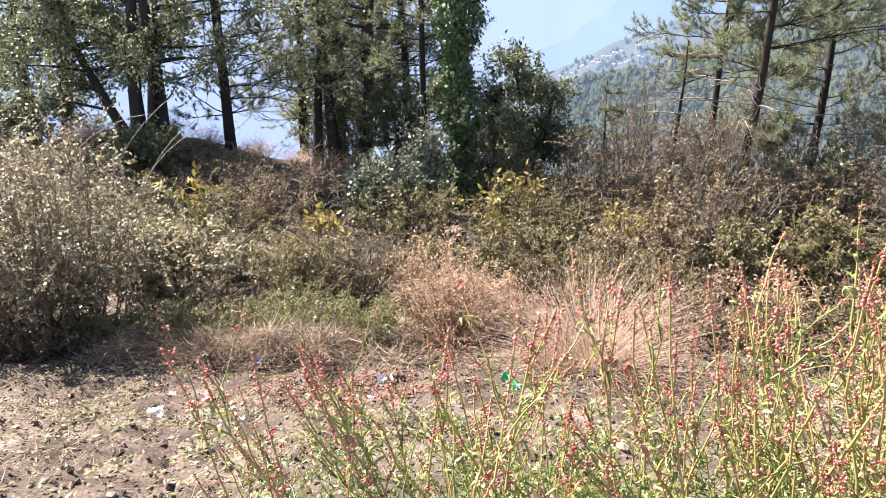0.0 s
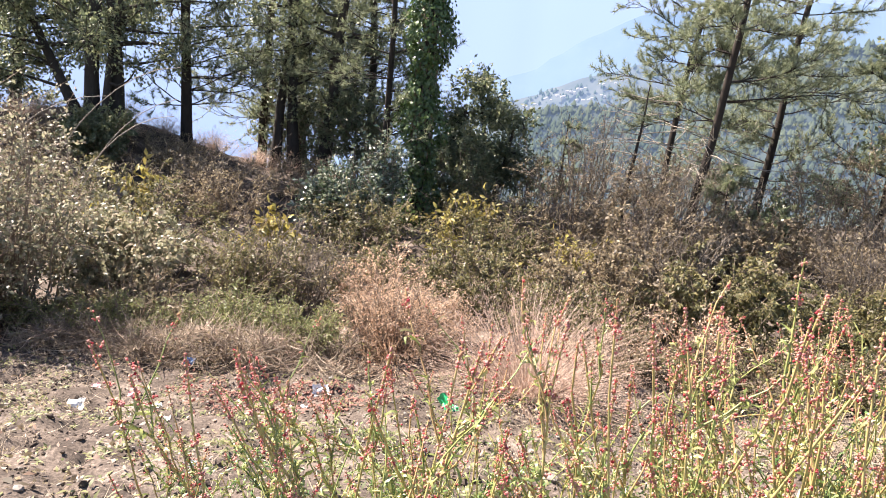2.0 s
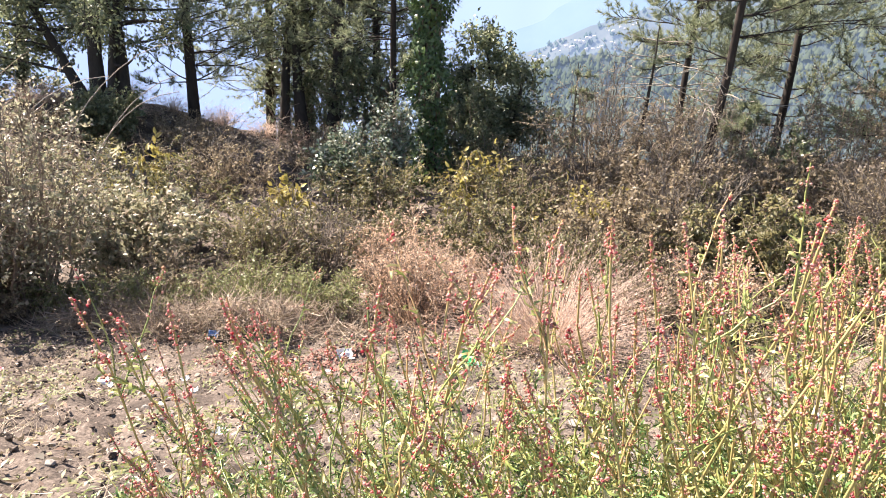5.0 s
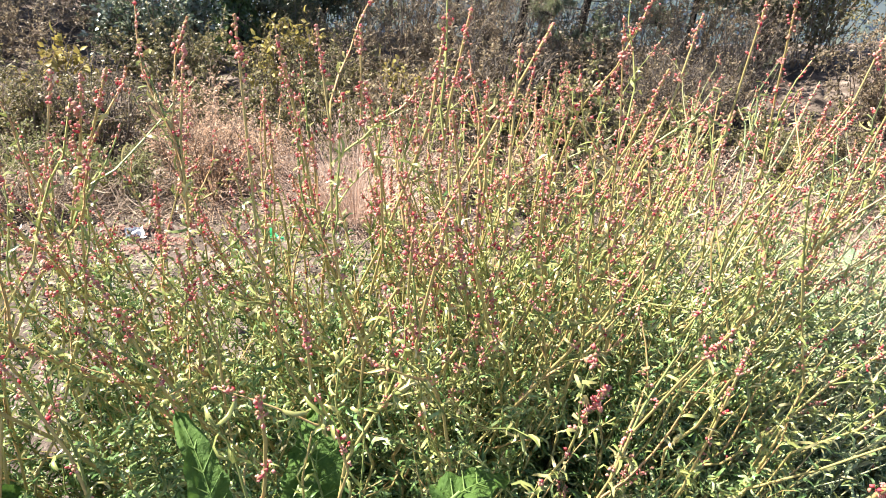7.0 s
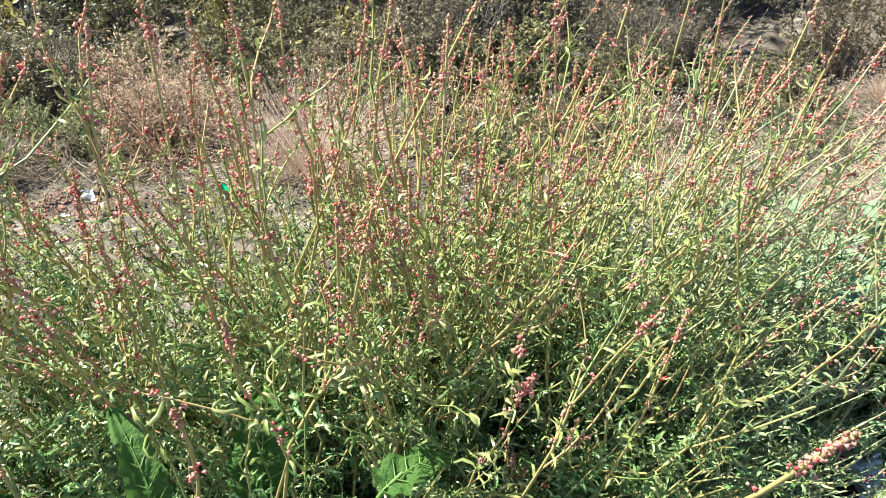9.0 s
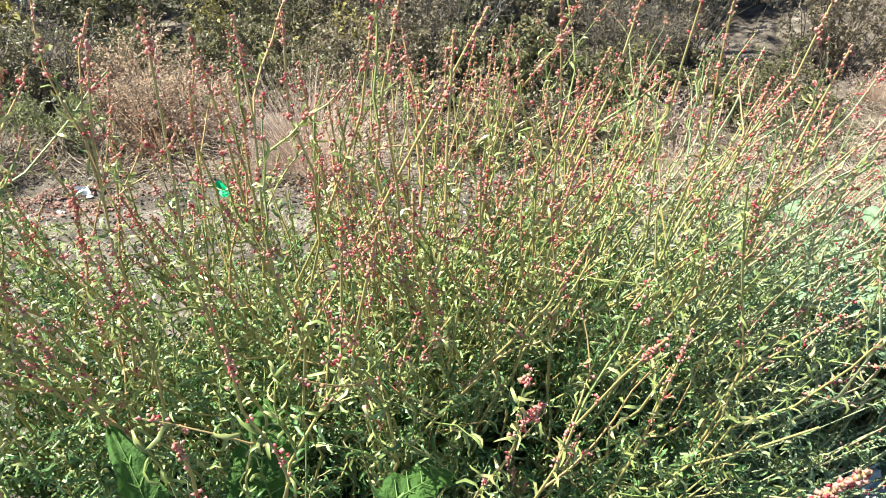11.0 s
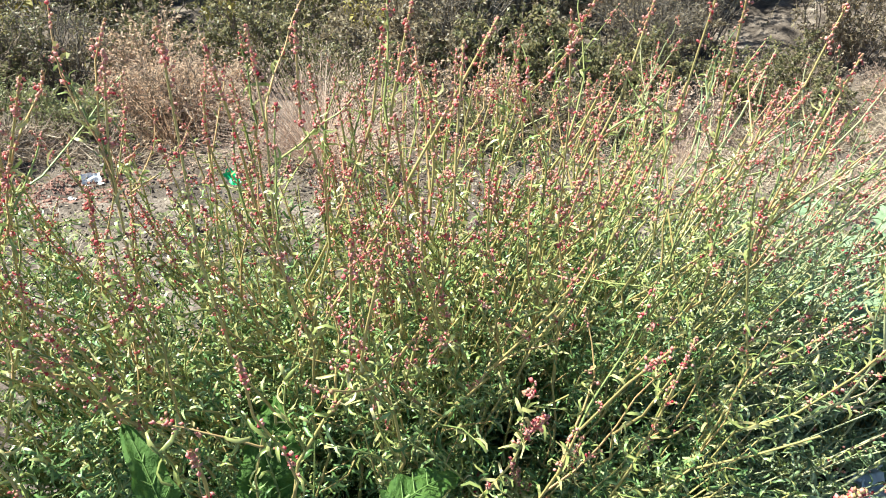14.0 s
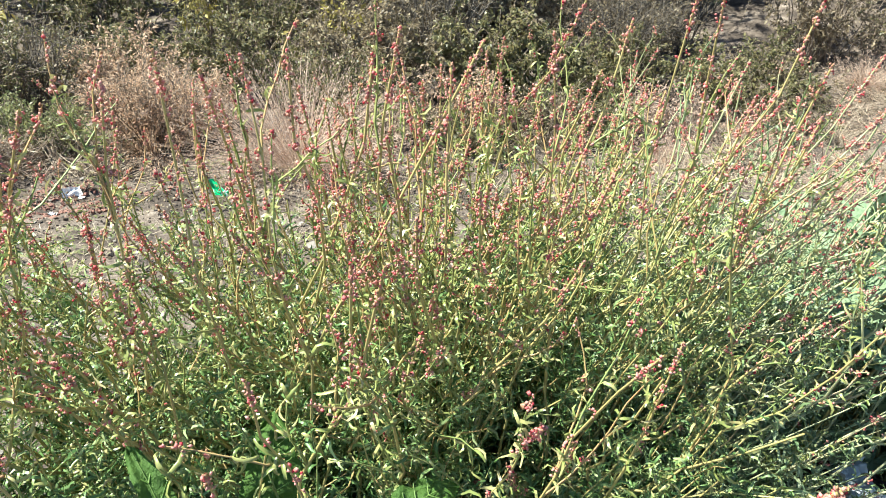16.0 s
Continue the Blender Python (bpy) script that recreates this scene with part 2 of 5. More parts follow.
def along(line, f):
    """Points and ways at fractions f of a line."""
    f = np.clip(np.asarray(f, float), 0, 0.9999) * (len(line) - 1)
    k = f.astype(int)
    g = (f - k)[:, None]
    return line[k] * (1 - g) + line[k + 1] * g, unit(line[k + 1] - line[k])


# small shapes: x across, y along, z off the face
LEAF = ([(0, 0, 0), (-0.5, 0.35, 0.05), (0, 0.4, -0.03), (0.5, 0.35, 0.05), (-0.33, 0.72, 0.02), (0, 0.72, -0.05), (0.33, 0.72, 0.02), (0, 1, -0.16)],
        [(0, 2, 1), (0, 3, 2), (1, 2, 5), (1, 5, 4), (2, 3, 6), (2, 6, 5), (4, 5, 7), (5, 6, 7)])
LEAFLET = ([(0, 0, 0), (-0.5, 0.45, 0.06), (0.5, 0.45, 0.06), (0, 1, -0.1)], [(0, 2, 1), (1, 2, 3)])
BLADE = ([(-0.5, 0, 0), (0.5, 0, 0), (-0.4, 0.35, 0.03), (0.4, 0.35, 0.03), (-0.25, 0.7, 0.12), (0.25, 0.7, 0.12), (0, 1, 0.28)],
         [(0, 1, 3), (0, 3, 2), (2, 3, 5), (2, 5, 4), (4, 5, 6)])


def curl_leaf(curl, sway, twist, folded=False):
    """A narrow blunt leaf, curling and twisting along its length; folded: with its two halves raised along the midrib."""
    ys = np.array([0, 0.16, 0.42, 0.72, 0.93, 1.0]) if folded else np.array([0, 0.3, 0.7, 1.0])
    ws = np.array([0.28, 0.5, 0.62, 0.58, 0.5, 0.24]) if folded else np.array([0.32, 0.62, 0.62, 0.34])
    ang = curl * ys ** 1.3
    yy = np.concatenate([[0], np.cumsum(np.diff(ys) * np.cos((ang[1:] + ang[:-1]) / 2))])
    zz = np.concatenate([[0], np.cumsum(np.diff(ys) * np.sin((ang[1:] + ang[:-1]) / 2))])
    v, across = [], (-1, 0, 1) if folded else (-1, 1)
    for k in range(len(ys)):
        c, s = math.cos(twist * ys[k]), math.sin(twist * ys[k])
        for e in across:
            lift = 0.05 * abs(e) if folded else 0.0
            v.append((sway * ys[k] ** 2 + e * ws[k] * c, yy[k] - (0.09 * e * ws[k] * s + lift) * math.sin(ang[k]), zz[k] + (0.09 * e * ws[k] * s + lift) * math.cos(ang[k])))
    w = len(across)
    return v, [(w * k + j, w * k + j + 1, w * k + w + j + 1, w * k + w + j) for k in range(len(ys) - 1) for j in range(w - 1)]


CURL_KINDS = ((2.4, 0.0, 0.5), (-2.0, 2.5, -1.2), (3.2, -2.5, 0.9), (1.2, 2.5, 2.0), (-2.8, -1.6, -0.6))
CURLS = [curl_leaf(*k) for k in CURL_KINDS]
FOLDS = [curl_leaf(*k, True) for k in CURL_KINDS]


def pebble(k):
    """A lumpy stone: a coarse ball, pushed in and out."""
    bm = bmesh.new()
    bmesh.ops.create_icosphere(bm, subdivisions=1, radius=0.5)
    r = random.Random(k)
    for q in bm.verts:
        q.co *= 0.7 + 0.6 * r.random()
        q.co.z *= 0.6
    bm.verts.index_update()
    v, f = [tuple(q.co) for q in bm.verts], [[w.index for w in g.verts] for g in bm.faces]
    bm.free()
    return v, f


PEBBLES = [pebble(k) for k in range(5)]
BUD = ([(0, 0, 0.5), (0.5, 0, 0), (0, 0.5, 0), (-0.5, 0, 0), (0, -0.5, 0), (0, 0, -0.5)],
       [(0, 1, 2), (0, 2, 3), (0, 3, 4), (0, 4, 1), (5, 2, 1), (5, 3, 2), (5, 4, 3), (5, 1, 4)])


def lump(x, y, scale, seed):
    """Smooth value noise in -1..1."""
    x, y = np.asarray(x, float) / scale, np.asarray(y, float) / scale
    xi, yi = np.floor(x).astype(np.int64), np.floor(y).astype(np.int64)
    fx, fy = x - xi, y - yi
    fx, fy = fx * fx * (3 - 2 * fx), fy * fy * (3 - 2 * fy)

    def h(i, j):
        q = np.sin(i * 127.1 + j * 311.7 + seed * 74.7) * 43758.5453
        return (q - np.floor(q)) * 2 - 1
    return (h(xi, yi) * (1 - fx) + h(xi + 1, yi) * fx) * (1 - fy) + (h(xi, yi + 1) * (1 - fx) + h(xi + 1, yi + 1) * fx) * fy


def ground_z(x, y):
    """Height of the ground: a bank that falls away to a scrubby terrace, then the valley."""
    x, y = np.asarray(x, float), np.asarray(y, float)
    z = np.interp(np.maximum(y, 0.6 * np.hypot(x, y) - 12), [-60, -1, 0.3, 0.6, 1.6, 3.4, 4.2, 5.2, 7, 12.5, 15, 20, 40, 100, 300, 1000, 5000],
                  [0.3, 0.42, 0.47, 0.46, 0.14, -0.76, -0.99, -1.17, -1.3, -1.25, -2.2, -6, -24, -90, -300, -900, -1500])
    near = np.clip(1 - (np.hypot(x, y) - 30) / 60, 0, 1)
    z = z + 0.95 * np.exp(-((x + 6.0) ** 2 / 8 + (y - 11.8) ** 2 / 4.5)) + 0.2 * np.exp(-((x + 1.45) ** 2 / 0.5 + (y - 4.75) ** 2 / 0.12))
    z = z + 0.10 * np.exp(-((x - 1.25) ** 2 / 0.25 + (y - 0.32) ** 2 / 0.08))
    z = z + 1.5 * np.clip((x - 6.5) / 5, 0, 1.5) * np.clip((y - 2) / 4, 0, 1) * np.clip((14 - y) / 5, 0, 1)
    z = z + near * (0.10 * lump(x, y, 1.7, 1) * np.clip(y - 0.8, 0, 1) + 0.05 * lump(x, y, 0.42, 2) + 0.036 * lump(x, y, 0.15, 3) + 0.022 * lump(x, y, 0.07, 4))
    return z + (1 - near) * 12 * lump(x, y, 90, 5)

# ---- ground and distance ----
radii = np.concatenate([np.linspace(0.05, 0.9, 14), np.arange(0.95, 6.6, 0.07), np.geomspace(6.7, 4600, 110)])
angles = radians(90) + np.concatenate([np.linspace(-radians(75), radians(60), 260), np.linspace(radians(66), radians(279), 60)])
rr, aa = np.meshgrid(radii, angles, indexing="ij")
gx, gy = rr * np.cos(aa), rr * np.sin(aa)
gv = np.stack([gx, gy, ground_z(gx, gy)], -1).reshape(-1, 3)
na = len(angles)
ki, si = np.meshgrid(np.arange(len(radii) - 1), np.arange(na), indexing="ij")
s2 = (si + 1) % na
gf = np.stack([ki * na + si, (ki + 1) * na + si, (ki + 1) * na + s2, ki * na + s2], -1).reshape(-1, 4)
centre = np.array([[0, 0, float(ground_z(0, 0))]])
cf = np.stack([np.full(na, na), np.arange(na), (np.arange(na) + 1) % na], -1)
ground = new("ground", mesh_of("ground", [(gv, gf), (np.concatenate([gv[:na], centre]), cf)], GROUND))
tagged(ground, "dry brown earth bank with litter falling to a scrubby terrace", "ground", kind="structure")


def ridge(name, label, dist, az0, az1, heights, depth, material, rough_z, n=160, rows=26):
    """A hillside band at a distance: azimuths to the right of +y in degrees, crest heights over them."""
    az = np.linspace(az0, az1, n)
    crest = np.interp(az, *zip(*heights)) + rough_z * (lump(az, 0 * az, 2.3, 3) + 0.5 * lump(az, 0 * az, 0.7, 4) + 0.3 * lump(az, 0 * az, 0.25, 9))
    v = []
    for k in range(rows):
        g = k / (rows - 1)
        d = dist * (1 - 0.45 * g)
        z = crest * (1 - g) - depth * g + rough_z * 0.8 * lump(az * 1.7, g * 20 + 0 * az, 1.5, 6) * min(1, 3 * g)
        v.append(np.stack([d * np.sin(np.radians(az)), d * np.cos(np.radians(az)), z], -1))
    a, b = np.meshgrid(np.arange(rows - 1), np.arange(n - 1), indexing="ij")
    f = np.stack([a * n + b, (a + 1) * n + b, (a + 1) * n + b + 1, a * n + b + 1], -1).reshape(-1, 4)
    ob = new(name, mesh_of(name, [(np.concatenate(v), f)], material))
    return tagged(ob, label, "hill", kind="structure")


# bluish emission paints the haze on each hill, weaker on nearer ones
HAZE_FAR = hazy("far_haze_glow", [(0.3, (0.02, 0.03, 0.045)), (0.7, (0.03, 0.04, 0.055))], (0.36, 0.50, 0.80), 0.41, 0.0006)
HAZE_MID = hazy("mid_haze_glow", [(0.3, (0.04, 0.06, 0.07)), (0.7, (0.07, 0.09, 0.09))], (0.25, 0.39, 0.66), 0.32, 0.004)
HAZE_NEAR = hazy("near_haze_glow", [(0.3, (0.028, 0.04, 0.032)), (0.6, (0.05, 0.06, 0.045)), (0.8, (0.12, 0.11, 0.08))], (0.22, 0.31, 0.48), 0.15, 0.02)
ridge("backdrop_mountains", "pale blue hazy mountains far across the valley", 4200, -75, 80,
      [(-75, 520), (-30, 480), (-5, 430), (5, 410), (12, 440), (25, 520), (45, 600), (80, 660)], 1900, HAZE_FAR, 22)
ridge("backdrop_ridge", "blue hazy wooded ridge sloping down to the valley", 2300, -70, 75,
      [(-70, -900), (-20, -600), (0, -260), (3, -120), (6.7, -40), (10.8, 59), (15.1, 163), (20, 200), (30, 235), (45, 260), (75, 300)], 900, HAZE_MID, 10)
HAZE_VILLAGE = hazy("village_haze_glow", [(0.3, (0.04, 0.05, 0.045)), (0.6, (0.07, 0.075, 0.065)), (0.8, (0.11, 0.105, 0.09))], (0.25, 0.36, 0.56), 0.25, 0.02)
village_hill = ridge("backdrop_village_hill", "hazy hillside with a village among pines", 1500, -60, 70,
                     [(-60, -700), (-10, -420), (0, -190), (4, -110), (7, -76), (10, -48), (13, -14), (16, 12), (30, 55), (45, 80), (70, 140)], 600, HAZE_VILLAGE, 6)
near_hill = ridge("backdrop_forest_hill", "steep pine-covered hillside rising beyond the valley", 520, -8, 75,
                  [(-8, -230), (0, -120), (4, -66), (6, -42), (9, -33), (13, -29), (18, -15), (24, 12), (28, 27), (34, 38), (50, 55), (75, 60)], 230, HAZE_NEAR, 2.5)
# tree colours with the same painted haze glow
FOREST_HAZE = hazy("forest_haze_glow", [(0.3, (0.022, 0.034, 0.022)), (0.6, (0.05, 0.06, 0.036)), (0.85, (0.13, 0.115, 0.07))], (0.17, 0.245, 0.36), 0.15, 0.03)
WOOD_HAZE = hazy("wood_haze_glow", [(0.3, (0.022, 0.038, 0.03)), (0.7, (0.05, 0.065, 0.045))], (0.22, 0.34, 0.55), 0.2, 0.05)
CONE = ([(0.32, 0, 0), (-0.16, 0, 0.28), (-0.16, 0, -0.28), (0, 1, 0), (0.4, 0.3, 0.1), (-0.3, 0.35, 0.3), (-0.1, 0.32, -0.42)],
        [(0, 1, 3), (1, 2, 3), (2, 0, 3), (4, 5, 3), (5, 6, 3), (6, 4, 3)])


def forest_on(hill, name, label, count, size, seed, mat):
    co = np.zeros(len(hill.data.vertices) * 3, np.float32)
    hill.data.vertices.foreach_get("co", co)
    co = co.reshape(-1, 3)
    r = np.random.default_rng(seed)
    n = 160
    rows = len(co) // n
    a, b = r.integers(0, rows - 8, count), r.integers(0, int(n * 0.8), count)
    g, h = r.random(count)[:, None], r.random(count)[:, None]
    p = (co[a * n + b] * (1 - g) + co[a * n + b + 1] * g) * (1 - h) + h * (co[(a + 1) * n + b] * (1 - g) + co[(a + 1) * n + b + 1] * g)
    thin = lump(p[:, 0], p[:, 2] * 3 + p[:, 1] * 0.3, 40, seed) > -0.55
    p, s = p[thin], (size * (0.4 + 1.0 * r.random(count) ** 1.5))[thin]
    ob = new(name, mesh_of(name, [scatter(CONE, p - (0, 0, 1), (r.normal(size=p.shape) * 0.04 + (0, 0, 1)), s, None, s * r.uniform(0.7, 1.3, len(p)))], mat))
    return tagged(ob, label, "forest", kind="stuff")


forest_on(near_hill, "distant_pine_forest", "blue-green pine forest on the far hillside", 24000, 5.0, 3, FOREST_HAZE)
forest_on(village_hill, "distant_wood", "hazy pine wood round the village", 9000, 9, 4, WOOD_HAZE)

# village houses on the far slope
# walls, roofs and windows also glow faintly, in place of haze
WHITEWASH_HAZE = hazy("whitewash_haze_glow", [(0.3, (0.12, 0.12, 0.12)), (0.7, (0.34, 0.31, 0.29))], (0.34, 0.43, 0.58), 0.26, 0.05)
TINROOF_HAZE = hazy("tin_roof_haze_glow", [(0.3, (0.1, 0.12, 0.14)), (0.7, (0.26, 0.21, 0.2))], (0.36, 0.46, 0.6), 0.26, 0.05)
WINDOWDARK_HAZE = hazy("dark_window_haze_glow", [(0.3, (0.1, 0.11, 0.13)), (0.7, (0.14, 0.15, 0.17))], (0.35, 0.45, 0.55), 0.3, 0.4)


def box(x0, y0, z0, x1, y1, z1):
    v = [(x, y, z) for z in (z0, z1) for x, y in ((x0, y0), (x1, y0), (x1, y1), (x0, y1))]
    return v, [(0, 3, 2, 1), (4, 5, 6, 7), (0, 1, 5, 4), (1, 2, 6, 5), (2, 3, 7, 6), (3, 0, 4, 7)]


house = thing("village_house", "small white house with a tin roof on the far slope", "house", group="village houses")
part("wall", [box(-5, -4, -6, 5, 4, 6)], WHITEWASH_HAZE, house)
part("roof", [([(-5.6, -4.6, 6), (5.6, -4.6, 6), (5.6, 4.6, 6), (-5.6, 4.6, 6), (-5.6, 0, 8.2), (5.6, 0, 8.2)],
               [(0, 1, 5, 4), (2, 3, 4, 5)]), ([(-5.6, -4.6, 6), (-5.6, 0, 8.2), (-5.6, 4.6, 6), (5.6, -4.6, 6), (5.6, 4.6, 6), (5.6, 0, 8.2)], [(0, 1, 2), (3, 4, 5)])], TINROOF_HAZE, house)
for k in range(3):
    part("window", [box(-3.7 + 3 * k, -4.12, 2, -2.3 + 3 * k, -4.0, 4)], WINDOWDARK_HAZE, house)
hr = random.Random(11)
hv = village_hill.data.vertices
spots = []
for k in range(80):
    col = int(160 * (hr.gauss(9.8, 2.2) + 60) / 130)
    row = 1 + int(abs(hr.gauss(0, 2.2)))
    q = hv[min(row, 24) * 160 + max(0, min(159, col))].co
    spots.append(Matrix.Translation(q + Vector((hr.uniform(-9, 9), -12, 2 + hr.uniform(-2, 2)))) @ Matrix.Rotation(hr.uniform(-0.6, 0.6), 4, "Z") @ Matrix.Diagonal((hr.uniform(0.3, 0.7), 0.6, hr.uniform(0.22, 0.42), 1)))
house.matrix_basis = spots[0]
for m in spots[1:]:
    h2 = copy_thing(house, m)
    h2.matrix_basis = m


# ---- trees ----
def pine(name, label, x, y, height, radius, lean, first, needles, dead=0, reach=1.3, density=1.0, seed=0):
    """A pine: a tapering trunk, whorls of drooping branches with tufts of needles, bare dead branches low down."""
    global rng
    rng = np.random.default_rng(seed + 100)
    base = (x, y, float(ground_z(x, y)) - 0.15)
    t = thing(name, label, "tree", base, "pines")
    line = bend((0, 0, 0), (lean[0], lean[1], 1), height, 22, 0.05, 0.10)
    part("trunk", [tube(line, radius * (1 - 0.85 * np.linspace(0, 1, 23)) * (1 + 0.25 * np.exp(-np.linspace(0, 14, 23))), 9)], BARK, t)
    live, bare, tufts, ways = [], [], [], []
    h = first
    while h < height * 0.97:
        whorl = 3 if dead and h < dead else rng.integers(2, 5)
        for _ in range(whorl):
            p, _w = along(line, [h / height])
            a = rng.uniform(0, 2 * np.pi)
            ln = reach * (1.15 - 0.8 * h / height) * rng.uniform(0.55, 1.2)
            br = bend(p[0], (math.cos(a), math.sin(a), 0.12), ln, 7, 0.25, 0.25, 0.55)
            if dead and h < dead:
                bare.append(tube(br, 0.010 * np.linspace(1, 0.25, 8), 4))
                for f in rng.uniform(0.3, 0.95, 3):
                    q, w = along(br, [f])
                    bare.append(tube(bend(q[0], w[0] + rng.normal(size=3) * 0.5, ln * 0.25, 3, 0, 0.4), [0.005, 0.004, 0.003, 0.002], 3))
                continue
            live.append(tube(br, 0.012 * np.linspace(1, 0.25, 8), 4))
            for f in rng.uniform(0.2, 1.0, int((10 if h < 4.0 else 2.2) * density)):
                q, w = along(br, [f])
                tw = bend(q[0], w[0] + rng.normal(size=3) * 0.55, ln * rng.uniform(0.12, 0.32), 3, 0.5, 0.3)
                live.append(tube(tw, [0.006, 0.005, 0.004, 0.003], 3))
                for g in (0.55, 0.8, 1.0):
                    q2, w2 = along(tw, [g])
                    tufts.append(q2[0])
                    ways.append(w2[0])
        h += rng.uniform(0.16, 0.34) * (1 if h < 4.5 else 1.8)
    if live:
        part("brushwood", live, BARK, t, kind="stuff")
    if bare:
        part("dead_brushwood", bare, DEADWOOD, t, "bare grey dead branches", kind="stuff")
    if not tufts:
        return t
    tufts, ways = np.repeat(np.array(tufts), int(1.5 * needles), 0), np.repeat(np.array(ways), int(1.5 * needles), 0)
    far = tufts[:, 2] < 5.0
    spread = rng.normal(size=tufts.shape) * 0.62
    wd = np.where(far, 0.0042, 0.009)
    part("needle_foliage", [scatter(([(-1, 0, 0), (1, 0, 0), (0, 1, 0.08)], [(0, 1, 2)]), tufts, ways + spread, rng.uniform(0.06, 0.13, len(tufts)), width=wd)], NEEDLE, t, kind="stuff")
    return t


def broadleaf(name, label, x, y, height, radius, trunks, clumps, leaf, count, size, bark=OAKBARK, seed=0, category="tree"):
    """A tree of one or more trunks, limbs that reach its leaf clumps, and many single leaves."""
    global rng
    rng = np.random.default_rng(seed + 300)
    base = np.array((x, y, float(ground_z(x, y)) - 0.15))
    t = thing(name, label, category, base)
    lines = []
    for dx, dy, lx, ly, f in trunks:
        line = bend((dx, dy, 0), (lx, ly, 1), height * f, 16, 0.1, 0.12)
        lines.append(line)
        part("trunk", [tube(line, radius * f * (1 - 0.75 * np.linspace(0, 1, 17)) * (1 + 0.5 * np.exp(-np.linspace(0, 12, 17))), 9)], bark, t)
    limbs, pts, ways = [], [], []
    allp = np.concatenate(lines)
    for cx, cy, cz, cr in clumps:
        c = np.array((cx, cy, cz)) - base
        k = allp[np.argmin(((allp - c) ** 2 * (1, 1, 1.6)).sum(1) + 8 * (allp[:, 2] > c[2]))]
        mid = (k + c) / 2 + rng.normal(size=3) * 0.12
        f = np.linspace(0, 1, 7)[:, None]
        limb = (1 - f) ** 2 * k + 2 * f * (1 - f) * mid + f ** 2 * c
        limbs.append(tube(limb, 0.03 * np.linspace(1, 0.3, 7), 5))
        nt = max(8, int(count * cr * cr * 0.85))
        for _ in range(nt):
            d = unit(rng.normal(size=3) * (1, 1, 0.8))
            e = c + d * cr * rng.uniform(0.35, 1.12)
            tw = bend(c + d * cr * 0.1, (e - c) + rng.normal(size=3) * 0.1, np.linalg.norm(e - c), 4, 0, 0.5)
            if rng.random() < 0.35:
                limbs.append(tube(tw, [0.009, 0.007, 0.005, 0.004, 0.002], 3))
            g = rng.uniform(0.3, 1.05, 16)
            q, w = along(tw, g)
            pts.append(q + rng.normal(size=q.shape) * 0.05)
            ways.append(w + rng.normal(size=q.shape) * 0.8 + (0, 0, -0.25))
    part("limbwork", limbs, bark, t, kind="stuff")
    pts, ways = np.concatenate(pts), np.concatenate(ways)
    s = size * rng.uniform(0.6, 1.3, len(pts))
    part("foliage", [scatter(LEAFLET, pts, ways, s, rng.normal(size=pts.shape) * 0.7 + (0, 0, 0.8), s * 0.5)], leaf, t, kind="stuff")
    return t


def clumps_in(cx, cy, cz, rx, ry, rz, n, r0, r1, seed):
    r = np.random.default_rng(seed)
    d = r.normal(size=(n, 3))
    d /= np.linalg.norm(d, axis=1, keepdims=True)
    d *= r.random((n, 1)) ** 0.4
    return [(cx + rx * q[0], cy + ry * q[1], cz + rz * q[2], r.uniform(r0, r1)) for q in d]


# the three leaning pines with bare lower branches, and others round them
pine("pine_tree", "tall leaning pine with a bare dark lower trunk", 3.95, 10.0, 9, 0.07, (0.04, 0.0), 1.4, 13, 1.9, 1.6, 2.1, 1)
pine("pine_tree", "slim pine with pale dead lower branches", 3.88, 11.2, 8.5, 0.06, (0.02, 0.0), 0.8, 13, 2.2, 1.6, 2.1, 2)
pine("dead_pine", "short broken-topped dead pine with bare branches", 3.05, 10.4, 2.5, 0.05, (0.01, 0.0), 0.6, 3, 2.6, 1.1, 0.3, 3)
pine("pine_tree", "thick dark pine behind the brown scrub", 6.0, 12.2, 9, 0.075, (0.0, 0.0), 0.9, 13, 0, 1.8, 2.1, 4)
pine("pine_tree", "green pine with dense low branches", 7.1, 10.4, 3.4, 0.07, (0.0, 0.0), 0.4, 13, 0, 1.4, 1.9, 5)
pine("young_pine", "small pale green young pine", 2.5, 13.0, 2.0, 0.04, (0.0, 0.0), 0.4, 12, 0, 0.6, 0.7, 6)
pine("young_pine", "small pale green young pine", 4.35, 9.7, 1.6, 0.035, (0.0, 0.0), 0.3, 12, 0, 0.55, 0.9, 16)
pine("pine_tree", "straight dark pine with thin drooping branches", -4.1, 11.6, 10, 0.09, (-0.02, 0.0), 0.9, 12, 0.8, 1.6, 1.3, 7)
pine("pine_tree", "pine with long drooping bare-tipped branches", -3.3, 13.3, 9, 0.09, (0.0, 0.0), 0.8, 13, 1.0, 1.9, 1.7, 8)
pine("pine_tree", "pine with sparse yellowish needles", -2.2, 14.2, 9, 0.09, (0.02, 0.0), 1.2, 13, 1.2, 1.9, 1.8, 9)
pine("pine_tree", "slim pine beside the ivy-covered trunk", -0.75, 11.2, 9, 0.06, (0.0, 0.0), 1.3, 12, 1.3, 1.3, 0.9, 10)
pine("pine_tree", "pine with sparse yellowish needles", -1.2, 13.2, 9, 0.09, (0.02, 0.0), 1.3, 13, 1.1, 1.7, 1.6, 11)
pine("pine_tree", "dark pine among the oaks", -3.0, 16, 10, 0.13, (0.0, 0.0), 1.2, 12, 0, 2.0, 1.0, 12)

